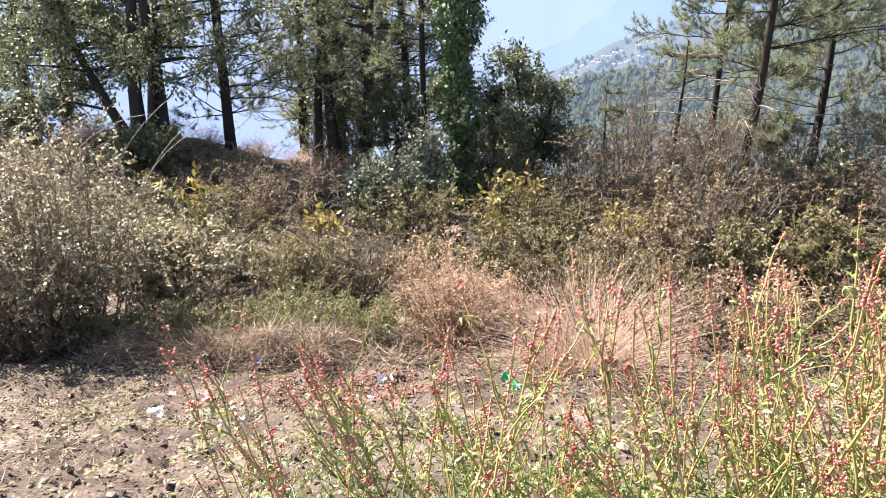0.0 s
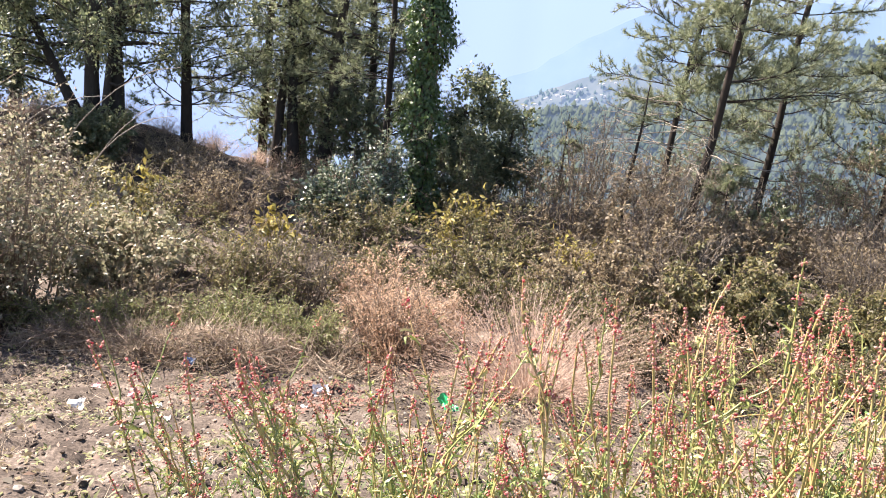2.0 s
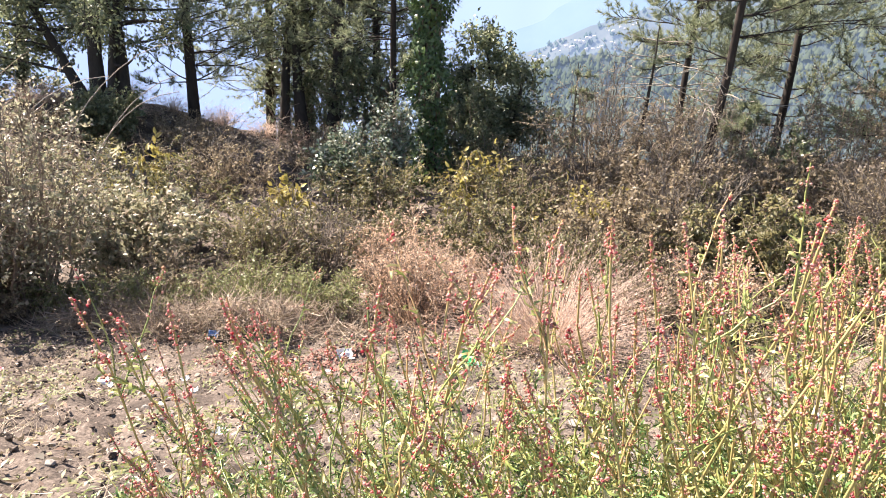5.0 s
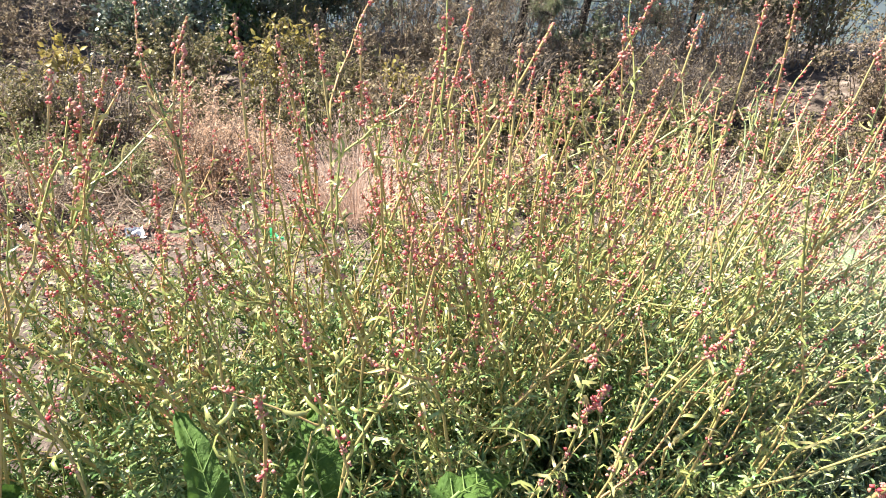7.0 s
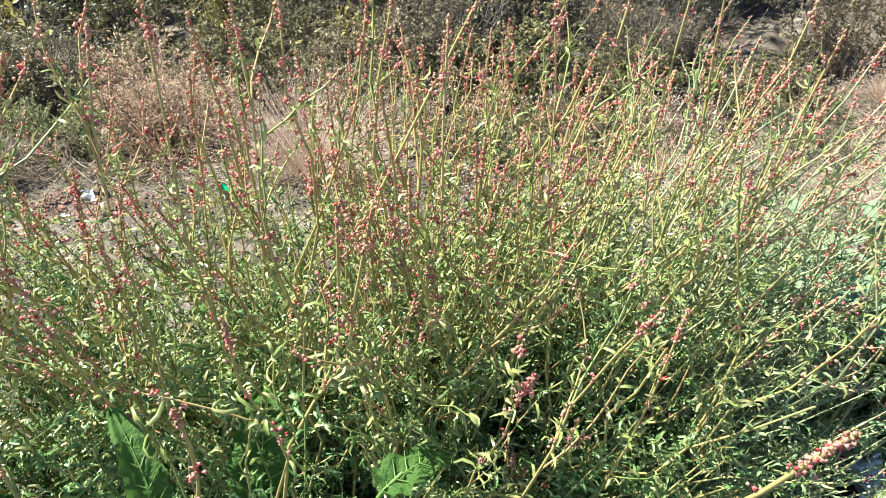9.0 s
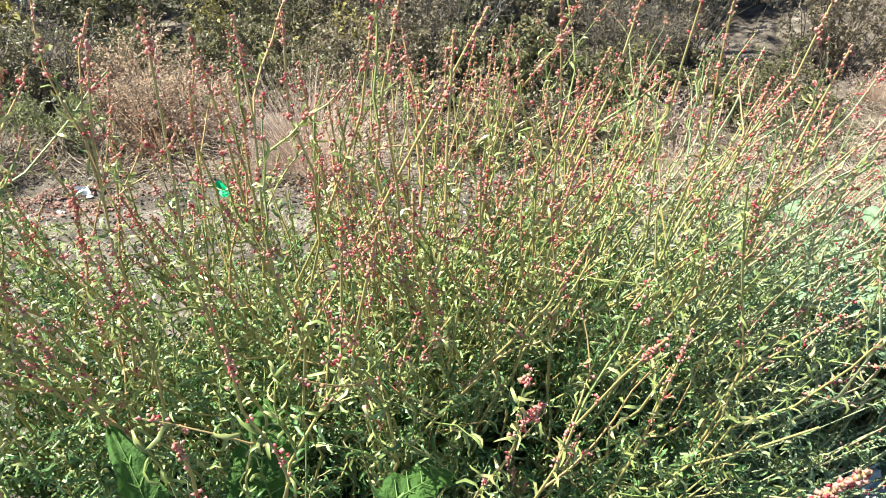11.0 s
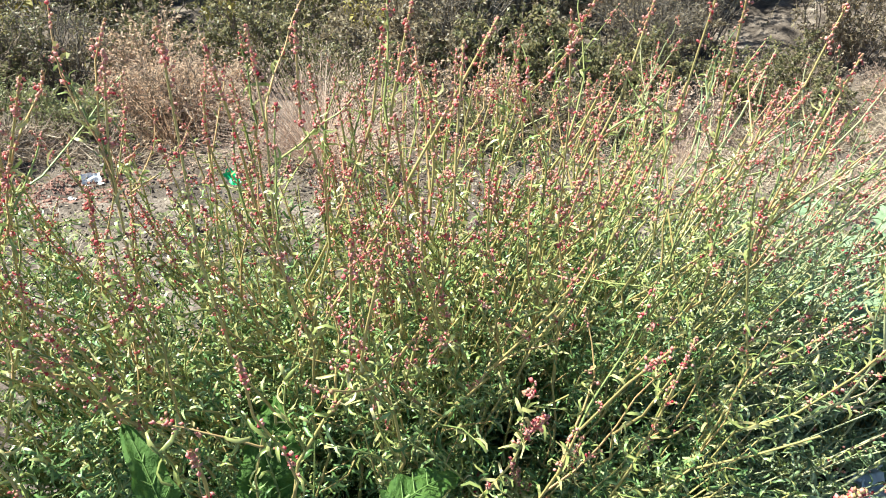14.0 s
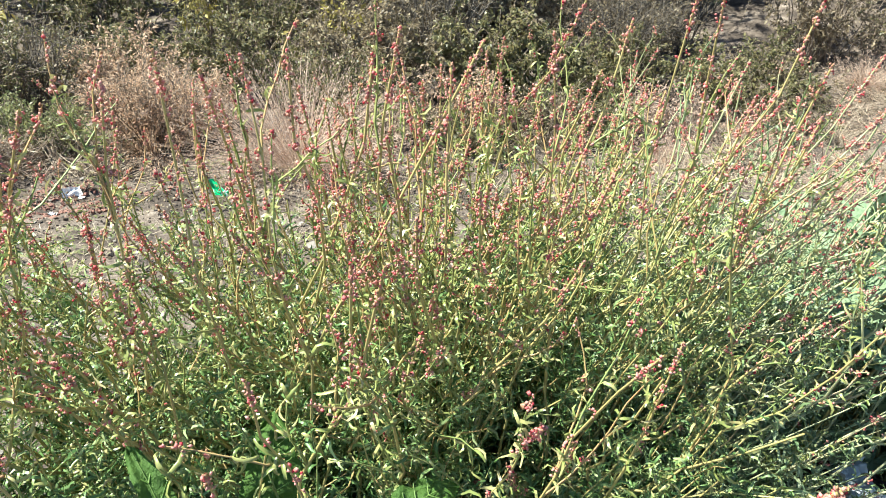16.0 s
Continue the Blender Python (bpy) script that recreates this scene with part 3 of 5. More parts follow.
# ivy-covered trunk
rng = np.random.default_rng(41)
ix, iy = -0.12, 10.5
ivy = thing("ivy_tree", "tree trunk thickly covered with dark green ivy", "tree", (ix, iy, float(ground_z(ix, iy)) - 0.1))
line = bend((0, 0, 0), (0, 0, 1), 8.5, 20, 0.05, 0.08)
part("trunk", [tube(line, 0.13 * np.linspace(1, 0.3, 21), 9)], OAKBARK, ivy)
f = rng.random(17000) ** 0.9 * 0.8
q, w = along(line, f)
a = rng.uniform(0, 2 * np.pi, len(f))
rad = (0.30 + 0.10 * np.sin(f * 40) + 0.08 * lump(f * 30, a, 0.7, 8) - 0.12 * f) * rng.uniform(0.5, 1.15, len(f)) ** 0.6
out = np.stack([np.cos(a), np.sin(a), 0 * a], -1)
pos = q + out * rad[:, None]
s = rng.uniform(0.035, 0.075, len(f))
part("ivy", [scatter(LEAFLET, pos, out * 0.5 + (0, 0, -0.8) + rng.normal(size=pos.shape) * 0.5, s, out + rng.normal(size=pos.shape) * 0.3, s * 0.85)], IVY, ivy, "dark green climbing ivy", kind="stuff")
vines = []
for k in range(10):
    av = k * 0.63
    fr = np.linspace(0.0, 0.75, 14)
    qv, _ = along(line, fr)
    vines.append(tube(qv + np.stack([np.cos(av + fr * 3), np.sin(av + fr * 3), 0 * fr], -1) * 0.16, 0.012, 4))
part("vine_growth", vines, TWIG, ivy, kind="stuff")

broadleaf("oak_tree", "dark evergreen oak with dense small leaves", 0.95, 12.0, 2.1, 0.08, [(0, 0, 0.03, 0, 1), (0.25, 0.1, 0.1, 0, 0.8), (-0.3, 0.2, -0.1, 0, 0.8)],
          clumps_in(0.85, 12.0, -0.1, 0.8, 0.8, 1.2, 40, 0.2, 0.4, 1) + [(0.5, 11.9, 0.8, 0.35), (1.5, 12, -0.7, 0.4), (1.35, 12, 0.3, 0.3), (0.3, 12, -0.4, 0.4)], OAKLEAF, 250, 0.08, seed=1)
broadleaf("oak_tree", "large dark oak with several trunks on the mound", -5.5, 11.2, 7.5, 0.105, [(0, 0, 0.05, 0, 1), (0.35, 0.1, 0.13, 0, 0.95), (-0.15, 0.1, -0.5, 0, 0.75), (0.2, -0.1, 0.25, 0, 0.6)],
          clumps_in(-5.6, 11.2, 1.9, 2.5, 1.6, 1.6, 46, 0.35, 0.6, 2) + [(-4.2, 11, 0.75, 0.35), (-3.9, 11, 1.0, 0.3), (-6.6, 11, 0.6, 0.5), (-7.2, 11, 0.4, 0.5), (-4.6, 10.8, 0.55, 0.3)], OAKLEAF, 170, 0.068, seed=2)
broadleaf("oak_tree", "dark oak with leaning trunks behind the scrub", -2.0, 12.6, 6, 0.12, [(0, 0, 0.15, 0, 1), (-0.5, 0, -0.05, 0, 0.9), (-0.9, 0.1, 0.1, 0, 0.8)],
          clumps_in(-2.0, 12.8, 1.2, 1.8, 1.0, 1.8, 40, 0.35, 0.6, 3), OAKLEAF, 110, 0.07, seed=3)
broadleaf("oak_tree", "dark oak far back among the pines", -8.5, 13, 7, 0.12, [(0, 0, 0.05, 0, 1), (0.5, 0.1, 0.2, 0, 0.9)],
          clumps_in(-7.9, 12.8, 1.3, 2.9, 1.4, 2.0, 58, 0.4, 0.7, 4), OAKLEAF, 120, 0.085, seed=4)
broadleaf("oak_tree", "leafy green tree on the slope by the pines", 8.6, 10.5, 6, 0.13, [(0, 0, 0.0, 0, 1), (0.4, 0.1, 0.15, 0, 0.9)],
          clumps_in(8.4, 10.4, 1.3, 1.7, 1.3, 1.5, 34, 0.4, 0.65, 5), OAKLEAF, 100, 0.085, seed=5)


# ---- scrub on the terrace ----
def shrub(name, label, x, y, h, w, leaf, leaves, size, stems=26, twigs=7, droop=0.3, narrow=0.5, open_low=0.25, lean=(0, 0), seed=0, bark=TWIG, group="scrub", depth=None):
    """A many-stemmed shrub: arching stems, side twigs and single leaves."""
    global rng
    rng = np.random.default_rng(seed + 500)
    d = depth or w * 0.7
    t = thing(name, label, "shrub", (x, y, float(ground_z(x, y)) - 0.04), group)
    wood, pts, ways = [], [], []
    for k in range(stems):
        a, r = rng.uniform(0, 2 * np.pi), math.sqrt(rng.random())
        tip = np.array((w * 0.5 * r * math.cos(a) + lean[0], d * 0.5 * r * math.sin(a) + lean[1], h * (1 - 0.4 * r * r) * rng.uniform(0.7, 1.12)))
        root = np.array((tip[0] * 0.45 * rng.uniform(0.4, 1.3), tip[1] * 0.45 * rng.uniform(0.4, 1.3), 0))
        f = np.linspace(0, 1, 7)[:, None]
        mid = (root * 0.65 + tip * 0.35) + (0, 0, h * 0.22) + rng.normal(size=3) * 0.06 * w
        line = (1 - f) ** 2 * root + 2 * f * (1 - f) * mid + f ** 2 * tip + rng.normal(size=(7, 3)) * 0.012 * h
        wood.append(tube(line, 0.008 * h ** 0.5 * np.linspace(1, 0.25, 7), 4))
        for _ in range(twigs):
            q, wy = along(line, [rng.uniform(open_low, 1)])
            tw = bend(q[0], wy[0] + rng.normal(size=3) * 0.8, rng.uniform(0.12, 0.34) * h ** 0.7, 2, 0.2, 0.4, droop)
            wood.append(tube(tw, np.array([4, 2.6, 1.2]) * 0.001, 3))
            n = max(2, int(leaves / (stems * twigs) * rng.uniform(0.5, 1.5)))
            g = rng.uniform(0.15, 1.05, n)
            q, wy = along(tw, g)
            pts.append(q + rng.normal(size=q.shape) * 0.012)
            ways.append(wy + rng.normal(size=q.shape) * 0.75 + (0, 0, -droop))
    part("stem_growth", wood, bark, t, kind="stuff")
    pts, ways = np.concatenate(pts), np.concatenate(ways)
    s = size * rng.uniform(0.55, 1.35, len(pts))
    part("foliage", [scatter(LEAF if size > 0.065 else LEAFLET, pts, ways, s, rng.normal(size=pts.shape) * 0.6 + (0, -0.3, 0.7), s * narrow)], leaf, t, kind="stuff")
    return t


# bramble thicket beside the dirt patch
shrub("bramble_bush", "tangled bramble thicket with pale dusty leaves", -3.5, 5.2, 1.85, 1.9, BRAMBLE, 18000, 0.034, 90, 12, 0.35, 0.62, 0.12, seed=1, depth=1.6)
shrub("bramble_bush", "arching bramble with dry and green leaves", -5.4, 5.2, 2.3, 2.2, BRAMBLE, 16000, 0.042, 70, 11, 0.35, 0.62, 0.15, seed=2)
shrub("bramble_bush", "low bramble with green and yellowing leaves", -2.75, 6.0, 0.85, 1.5, BRAMBLE, 9000, 0.05, 60, 10, 0.4, 0.6, 0.15, seed=3)
# first row, behind the dead grass
shrub("green_bush", "small green feathery bush beside dead grass", -1.4, 5.2, 0.42, 1.2, GREENLEAF, 11000, 0.028, 70, 9, 0.1, 0.4, 0.1, seed=4)
shrub("green_bush", "low ragged green bush below the thicket", -2.15, 5.0, 0.3, 0.9, GREENLEAF, 5000, 0.026, 40, 9, 0.1, 0.4, 0.1, seed=205)
shrub("green_bush", "low olive-green bush beside dead grass", -0.75, 5.0, 0.34, 0.8, GREENLEAF, 6500, 0.026, 50, 9, 0.1, 0.4, 0.1, seed=5)
for k, (x, y, h, w, mat, n, sz, lab) in enumerate([
        (-2.9, 7.0, 1.25, 1.8, OLIVELEAF, 8000, 0.06, "scrub bush with yellowing olive leaves"),
        (-1.7, 6.6, 0.75, 1.6, OLIVELEAF, 8000, 0.055, "scrub bush with small olive leaves"),
        (-0.5, 6.9, 0.8, 1.6, OLIVELEAF, 8000, 0.06, "scrub bush with olive and brown leaves"),
        (0.75, 6.7, 1.0, 1.6, OLIVELEAF, 8000, 0.06, "scrub bush with yellow-green leaves"),
        (1.9, 6.3, 1.05, 1.6, BROWNLEAF, 8000, 0.07, "scrub bush with dry brown leaves"),
        (3.1, 6.5, 1.25, 1.8, OLIVELEAF, 9000, 0.07, "scrub bush with drooping olive-brown leaves"),
        (4.4, 6.2, 0.95, 1.8, OLIVELEAF, 8000, 0.07, "scrub bush with brown and yellow leaves"),
        (5.9, 6.0, 1.1, 1.9, OLIVELEAF, 8000, 0.07, "scrub bush with yellow-brown leaves"),
        (2.4, 8.0, 1.2, 2.2, BROWNLEAF, 9000, 0.08, "tall scrub with brown hanging leaves"),
        (3.9, 8.1, 1.2, 2.2, BROWNLEAF, 9000, 0.08, "tall scrub with russet hanging leaves"),
        (5.6, 7.9, 1.15, 2.2, BROWNLEAF, 8000, 0.08, "tall scrub with dull brown leaves"),
        (0.9, 8.4, 1.15, 2.0, OLIVELEAF, 7000, 0.07, "scrub with olive leaves under the ivy"),
        (-0.6, 8.1, 1.0, 1.8, OLIVELEAF, 7000, 0.07, "scrub with dark olive leaves"),
        (-2.6, 8.8, 1.0, 2.2, BROWNLEAF, 7000, 0.06, "low shaded brown scrub"),
        (-4.2, 8.2, 1.05, 2.2, OLIVELEAF, 7000, 0.06, "low shaded scrub with dull leaves"),
        (-3.6, 10.2, 0.8, 2.4, BROWNLEAF, 6000, 0.06, "low shaded brown scrub under the pines"),
        (-1.9, 10.8, 0.9, 2.2, BROWNLEAF, 6000, 0.06, "low shaded brown scrub under the oaks"),
        (2.3, 10.2, 1.95, 2.4, BROWNLEAF, 8000, 0.06, "thin twiggy brown scrub under the pines"),
        (3.9, 10.3, 1.8, 2.2, BROWNLEAF, 8000, 0.06, "thin twiggy grey-brown scrub under the pines"),
        (0.7, 10.2, 1.05, 1.8, OLIVELEAF, 6000, 0.06, "low scrub at the foot of the oak"),
        (1.8, 12.4, 1.3, 2.4, OLIVELEAF, 6000, 0.07, "thin scrub below the young pine"),
        (8.0, 7.0, 1.7, 2.6, BROWNLEAF, 10000, 0.075, "dense brown scrub on the rising slope"),
        (9.9, 7.8, 2.0, 2.8, BROWNLEAF, 10000, 0.08, "dense russet scrub on the rising slope"),
        (8.4, 5.2, 1.2, 2.2, OLIVELEAF, 8000, 0.07, "yellowish scrub on the rising slope"),
        (10.6, 5.6, 1.5, 2.6, BROWNLEAF, 9000, 0.08, "brown scrub high on the rising slope"),
        (12.5, 6.6, 1.8, 3.0, OLIVELEAF, 9000, 0.08, "olive scrub on the rising slope"),
        (7.9, 5.0, 0.4, 1.3, OLIVELEAF, 6000, 0.045, "low grey-green bush on the bank"),
        (8.8, 6.3, 0.9, 1.8, GREENLEAF, 7000, 0.06, "yellow-green leafy bush on the rising bank"),
        (6.6, 6.1, 0.7, 1.6, BROWNLEAF, 6000, 0.05, "low dry scrub on the rising bank"),
        (1.75, 5.2, 0.5, 1.0, BROWNLEAF, 4500, 0.05, "low dark scrub behind the dry tussock"),
        (2.45, 5.0, 0.55, 1.1, OLIVELEAF, 4500, 0.05, "low olive scrub behind the dry tussock"),
        (3.2, 5.2, 0.6, 1.2, BROWNLEAF, 4500, 0.05, "low tangled brown scrub on the bank"),
        (3.9, 5.3, 0.6, 1.2, OLIVELEAF, 4500, 0.05, "low yellowing scrub on the bank"),
        (1.3, 5.7, 0.7, 1.1, OLIVELEAF, 5000, 0.05, "low scrub with small dull olive leaves"),
        (5.9, 10.0, 2.3, 2.2, BROWNLEAF, 9000, 0.06, "thin twiggy russet scrub on the slope"),
        (3.0, 9.4, 1.3, 1.8, BROWNLEAF, 6000, 0.06, "pinkish brown twiggy scrub before the pines"),
        (-2.75, 5.05, 0.42, 1.0, GREENLEAF, 4500, 0.04, "low green weeds below the bramble"),
        (-3.6, 4.8, 0.4, 1.2, BROWNLEAF, 4000, 0.045, "low brown dry scrub below the bramble"),
        (-5.9, 10.5, 0.5, 1.8, BROWNLEAF, 6000, 0.05, "low brown scrub on the shaded mound"),
        (-4.3, 10.9, 0.5, 1.6, BROWNLEAF, 5000, 0.05, "low dry scrub on the shaded mound"),
        (-7.2, 10.4, 0.6, 2.0, BROWNLEAF, 5000, 0.05, "low brown scrub along the mound"),
        (7.0, 9.6, 2.4, 2.6, BROWNLEAF, 10000, 0.08, "tall dull scrub below the pines"),
        (8.9, 9.6, 2.3, 2.8, OLIVELEAF, 8000, 0.09, "tall olive scrub on the rising slope"),
        (11.0, 9.6, 2.6, 3.0, BROWNLEAF, 8000, 0.09, "tall russet scrub on the rising slope"),
        (13.4, 9.0, 2.8, 3.2, OLIVELEAF, 8000, 0.09, "tall olive scrub high on the slope"),
        (5.0, 9.0, 1.2, 2.2, BROWNLEAF, 7000, 0.07, "tall brown scrub before the dark shrub"),
        (1.6, 9.2, 1.15, 2.2, BROWNLEAF, 7000, 0.07, "tangled brown scrub before the pines"),
        (-6.6, 7.2, 1.3, 2.6, BRAMBLE, 9000, 0.06, "dusty bramble and scrub by the thicket"),
        (-6.0, 9.6, 0.9, 2.4, BROWNLEAF, 6000, 0.06, "dark scrub at the foot of the oak")]):
    hang = "hanging" in lab or "drooping" in lab
    shrub("scrub_bush", lab, x, y, h * (0.84 if x < 6.5 else 0.95), w, mat, int(n * (1.1 if hang else 1.3 if y < 8 and x < 7 else 0.8)), sz * (0.7 if hang else 0.58), 34, 10, 1.0 if hang else 0.5, 0.5, 0.1, seed=20 + k)
for k, (x, y, h, mat, lab) in enumerate([(-2.2, 5.35, 0.5, BROWNLEAF, "dry weedy stalks with shrivelled leaves"), (-1.6, 6.1, 0.8, OLIVELEAF, "thin weeds with small olive leaves"), (1.7, 5.75, 0.6, OLIVELEAF, "thin weeds with small olive leaves"),
                                         (2.5, 5.5, 0.6, RUST, "dry weedy stalks with rusty leaves"), (3.4, 5.5, 0.6, OLIVELEAF, "low weeds with yellowing leaves"), (4.5, 5.2, 0.55, STRAW, "dry weedy stalks on the bank"), (5.8, 5.0, 0.6, OLIVELEAF, "low yellow-green weeds on the bank"),
                                         (-3.6, 5.6, 0.9, BRAMBLE, "low bramble shoots with dusty leaves"), (-0.3, 6.3, 0.7, RUST, "dry weedy stalks with rusty leaves")]):
    shrub("weed_clump", lab, x, y, h, 1.2, mat, 3500, 0.035, 50, 7, 0.3, 0.4, 0.1, seed=80 + k, group="weed clumps")
shrub("yellow_bush", "bush with bright yellow autumn leaves", -1.6, 7.4, 0.78, 0.75, YELLOWLEAF, 420, 0.08, 12, 5, 0.7, 0.5, 0.55, seed=60)
shrub("yellow_bush", "bush with drooping ochre leaves", 0.5, 8.2, 1.0, 1.2, YELLOWLEAF, 480, 0.08, 14, 5, 0.9, 0.42, 0.55, seed=61)
shrub("yellow_bush", "sapling with hanging yellow-green leaves", -3.1, 7.4, 1.2, 0.6, YELLOWLEAF, 360, 0.085, 5, 5, 0.9, 0.42, 0.4, seed=62)
shrub("yellow_bush", "bush with yellow-green leaves among brown scrub", 1.6, 7.4, 0.85, 1.2, YELLOWLEAF, 300, 0.07, 14, 5, 0.5, 0.5, 0.4, seed=63)
shrub("glossy_shrub", "evergreen shrub with glossy leaves and painted pale glints", -1.12, 8.8, 0.98, 1.0, GLINTLEAF, 7000, 0.06, 60, 10, 0.2, 0.5, 0.15, seed=64)
shrub("glossy_shrub", "slender glossy shrub beside the ivy trunk", -0.62, 9.8, 1.7, 0.6, GLINTLEAF, 4000, 0.06, 30, 9, 0.2, 0.5, 0.15, seed=164)
shrub("dark_shrub", "dark green evergreen shrub under the pines", 4.92, 9.4, 1.1, 1.0, OAKLEAF, 10000, 0.06, 50, 9, 0.2, 0.55, 0.1, seed=65)
shrub("dark_shrub", "dark dense shrub on the mound under the oak", -4.95, 10.3, 0.85, 1.0, OAKLEAF, 14000, 0.05, 60, 9, 0.2, 0.55, 0.05, seed=67)
for k, (x, y, h, w, lab) in enumerate([(0.38, 11.0, 1.35, 1.2, "dark evergreen shrub at the foot of the ivy"), (-2.5, 13.2, 2.0, 2.2, "shaded evergreen undergrowth behind the pines"), (-1.2, 12.3, 1.7, 1.7, "shaded evergreen undergrowth between the trunks")]):
    shrub("dark_shrub", lab, x, y, h, w, OAKLEAF, 9000, 0.055, 40, 9, 0.2, 0.55, 0.1, seed=170 + k)
shrub("bare_shrub", "leafless grey twiggy shrub on the slope", 5.0, 7.1, 1.2, 1.6, BROWNLEAF, 500, 0.04, 70, 16, 0.0, 0.5, 0.15, seed=66, bark=GREYTWIG)
for k, (x, y, h, w) in enumerate([(2.7, 10.9, 1.9, 1.8), (4.4, 9.6, 1.5, 1.6), (3.5, 9.7, 1.6, 1.6), (5.7, 8.4, 1.3, 1.8), (-3.0, 9.3, 0.9, 1.6), (-1.1, 6.3, 1.0, 1.2), (2.8, 7.2, 1.2, 1.6), (6.6, 8.2, 1.6, 1.8)]):
    shrub("bare_shrub", "thin leafless grey-brown twigs among scrub", x, y, h, w, BROWNLEAF, 400, 0.035, 34, 11, 0.0, 0.5, 0.15, seed=140 + k, bark=GREYTWIG)
# long bare arching bramble canes
rng = np.random.default_rng(123)
for k, (x, y, z, dx, ln) in enumerate([(-3.5, 5.6, 0.1, 1.0, 2.4), (-3.3, 5.5, -0.2, 1.0, 2.0), (-3.2, 5.6, -0.4, 0.9, 2.0), (-4.0, 5.4, 0.2, 1.0, 2.2)]):
    cane = thing("bramble_cane", "long bare pale arching bramble cane", "shrub", (x, y, float(ground_z(x, y)) - 0.03), "bramble canes")
    part("cane", [tube(bend((0, 0, 0), (0.25 * dx, 0.1, 1), ln * 1.15, 14, 0.0, 0.08, 3.2), 0.008 * np.linspace(1, 0.4, 15), 5)], DEADWOOD, cane)


def tussock(name, label, x, y, h, w, blades, mat, seed, heads=True, lie=0.0, group=""):
    """A tuft of dry grass: long arching blades and stalks with feathery heads."""
    global rng
    rng = np.random.default_rng(seed + 700)
    t = thing(name, label, "grass", (x, y, float(ground_z(x, y)) - 0.02), group)
    n = blades
    a, r = rng.uniform(0, 2 * np.pi, n), np.sqrt(rng.random(n))
    tilt = 0.08 + (0.95 + lie) * r * rng.uniform(0.5, 1.1, n)
    root = np.stack([np.cos(a) * r * w * 0.16, np.sin(a) * r * w * 0.16, 0 * a], -1)
    way = np.stack([np.cos(a) * np.sin(tilt), np.sin(a) * np.sin(tilt), np.cos(tilt)], -1) + rng.normal(size=(n, 3)) * 0.24
    ln = h * rng.uniform(0.35, 1.0, n) * (1 + 0.25 * (rng.random(n) < 0.12))
    up = np.stack([np.cos(a), np.sin(a), -0.4 + 0 * a], -1)
    part("blade_growth", [scatter(BLADE, root, way, ln, up, rng.uniform(0.0022, 0.0055, n))], mat, t, kind="stuff")
    if heads:
        k = rng.choice(n, n // 2, replace=False)
        tip = root[k] + unit(way[k]) * ln[k][:, None] * 0.98
        tip = np.repeat(tip, 9, 0) + rng.normal(size=(9 * len(k), 3)) * 0.012 - np.repeat(unit(way[k]), 9, 0) * (rng.random(9 * len(k)) ** 1.5 * 0.28)[:, None]
        part("seed_growth", [scatter(LEAFLET, tip, np.repeat(way[k], 9, 0) + rng.normal(size=(9 * len(k), 3)) * 0.4, rng.uniform(0.018, 0.042, 9 * len(k)), None, 0.006)], mat, t, kind="stuff")
    return t


tussock("grass_tussock", "large tuft of pale dry bunch grass", 0.92, 4.5, 0.95, 1.1, 1700, STRAW, 1, True, 0.5)
shrub("dry_weed_heap", "heap of tangled rusty brown dry weeds", -0.12, 5.2, 0.62, 0.9, RUST, 11000, 0.032, 90, 10, 0.5, 0.22, 0.1, seed=71, bark=TWIG, group="dry weed heaps")
shrub("dry_weed_heap", "heap of tangled rusty brown dry weeds", 0.25, 5.6, 0.5, 0.8, RUST, 8000, 0.035, 60, 10, 0.5, 0.22, 0.1, seed=72, bark=TWIG, group="dry weed heaps")
tussock("grass_tuft", "tuft of rusty dry grass among weeds", -0.1, 5.05, 0.62, 1.0, 600, RUST, 4, True, 0.55)


def straw_heap(label, x, y, w, d, h, n, seed):
    """A flattened heap of dead grass lying every way."""
    global rng
    rng = np.random.default_rng(seed + 1700)
    t = thing("dead_grass_heap", label, "grass", (x, y, float(ground_z(x, y)) - 0.03), "dead grass heaps")
    a, r = rng.uniform(0, 2 * np.pi, n), np.sqrt(rng.random(n))
    px, py = w * r * np.cos(a), d * r * np.sin(a)
    hollow = 0.5 + 0.9 * np.clip(lump(x + px, y + py, 0.16, seed + 50) + 0.1, 0, 1)
    pz = ground_z(x + px, y + py) - float(ground_z(x, y)) + h * hollow * (1 - r * r) * rng.uniform(0.1, 1, n) + 0.01
    for mat, part_name, k in ((THATCH, "straw_growth", rng.random(n) < 0.6), (STRAW, "pale_straw_growth", rng.random(n) < 0.16), (TWIG, "twig_growth", rng.random(n) < 0.3)):
        q = np.stack([px, py, pz], -1)[k]
        part(part_name, [scatter(BLADE, q, rng.normal(size=q.shape) * (1, 1, 0.35), rng.uniform(0.10, 0.32, len(q)), rng.normal(size=q.shape) + (0, 0, 1), rng.uniform(0.003, 0.008, len(q)))], mat, t, kind="stuff")


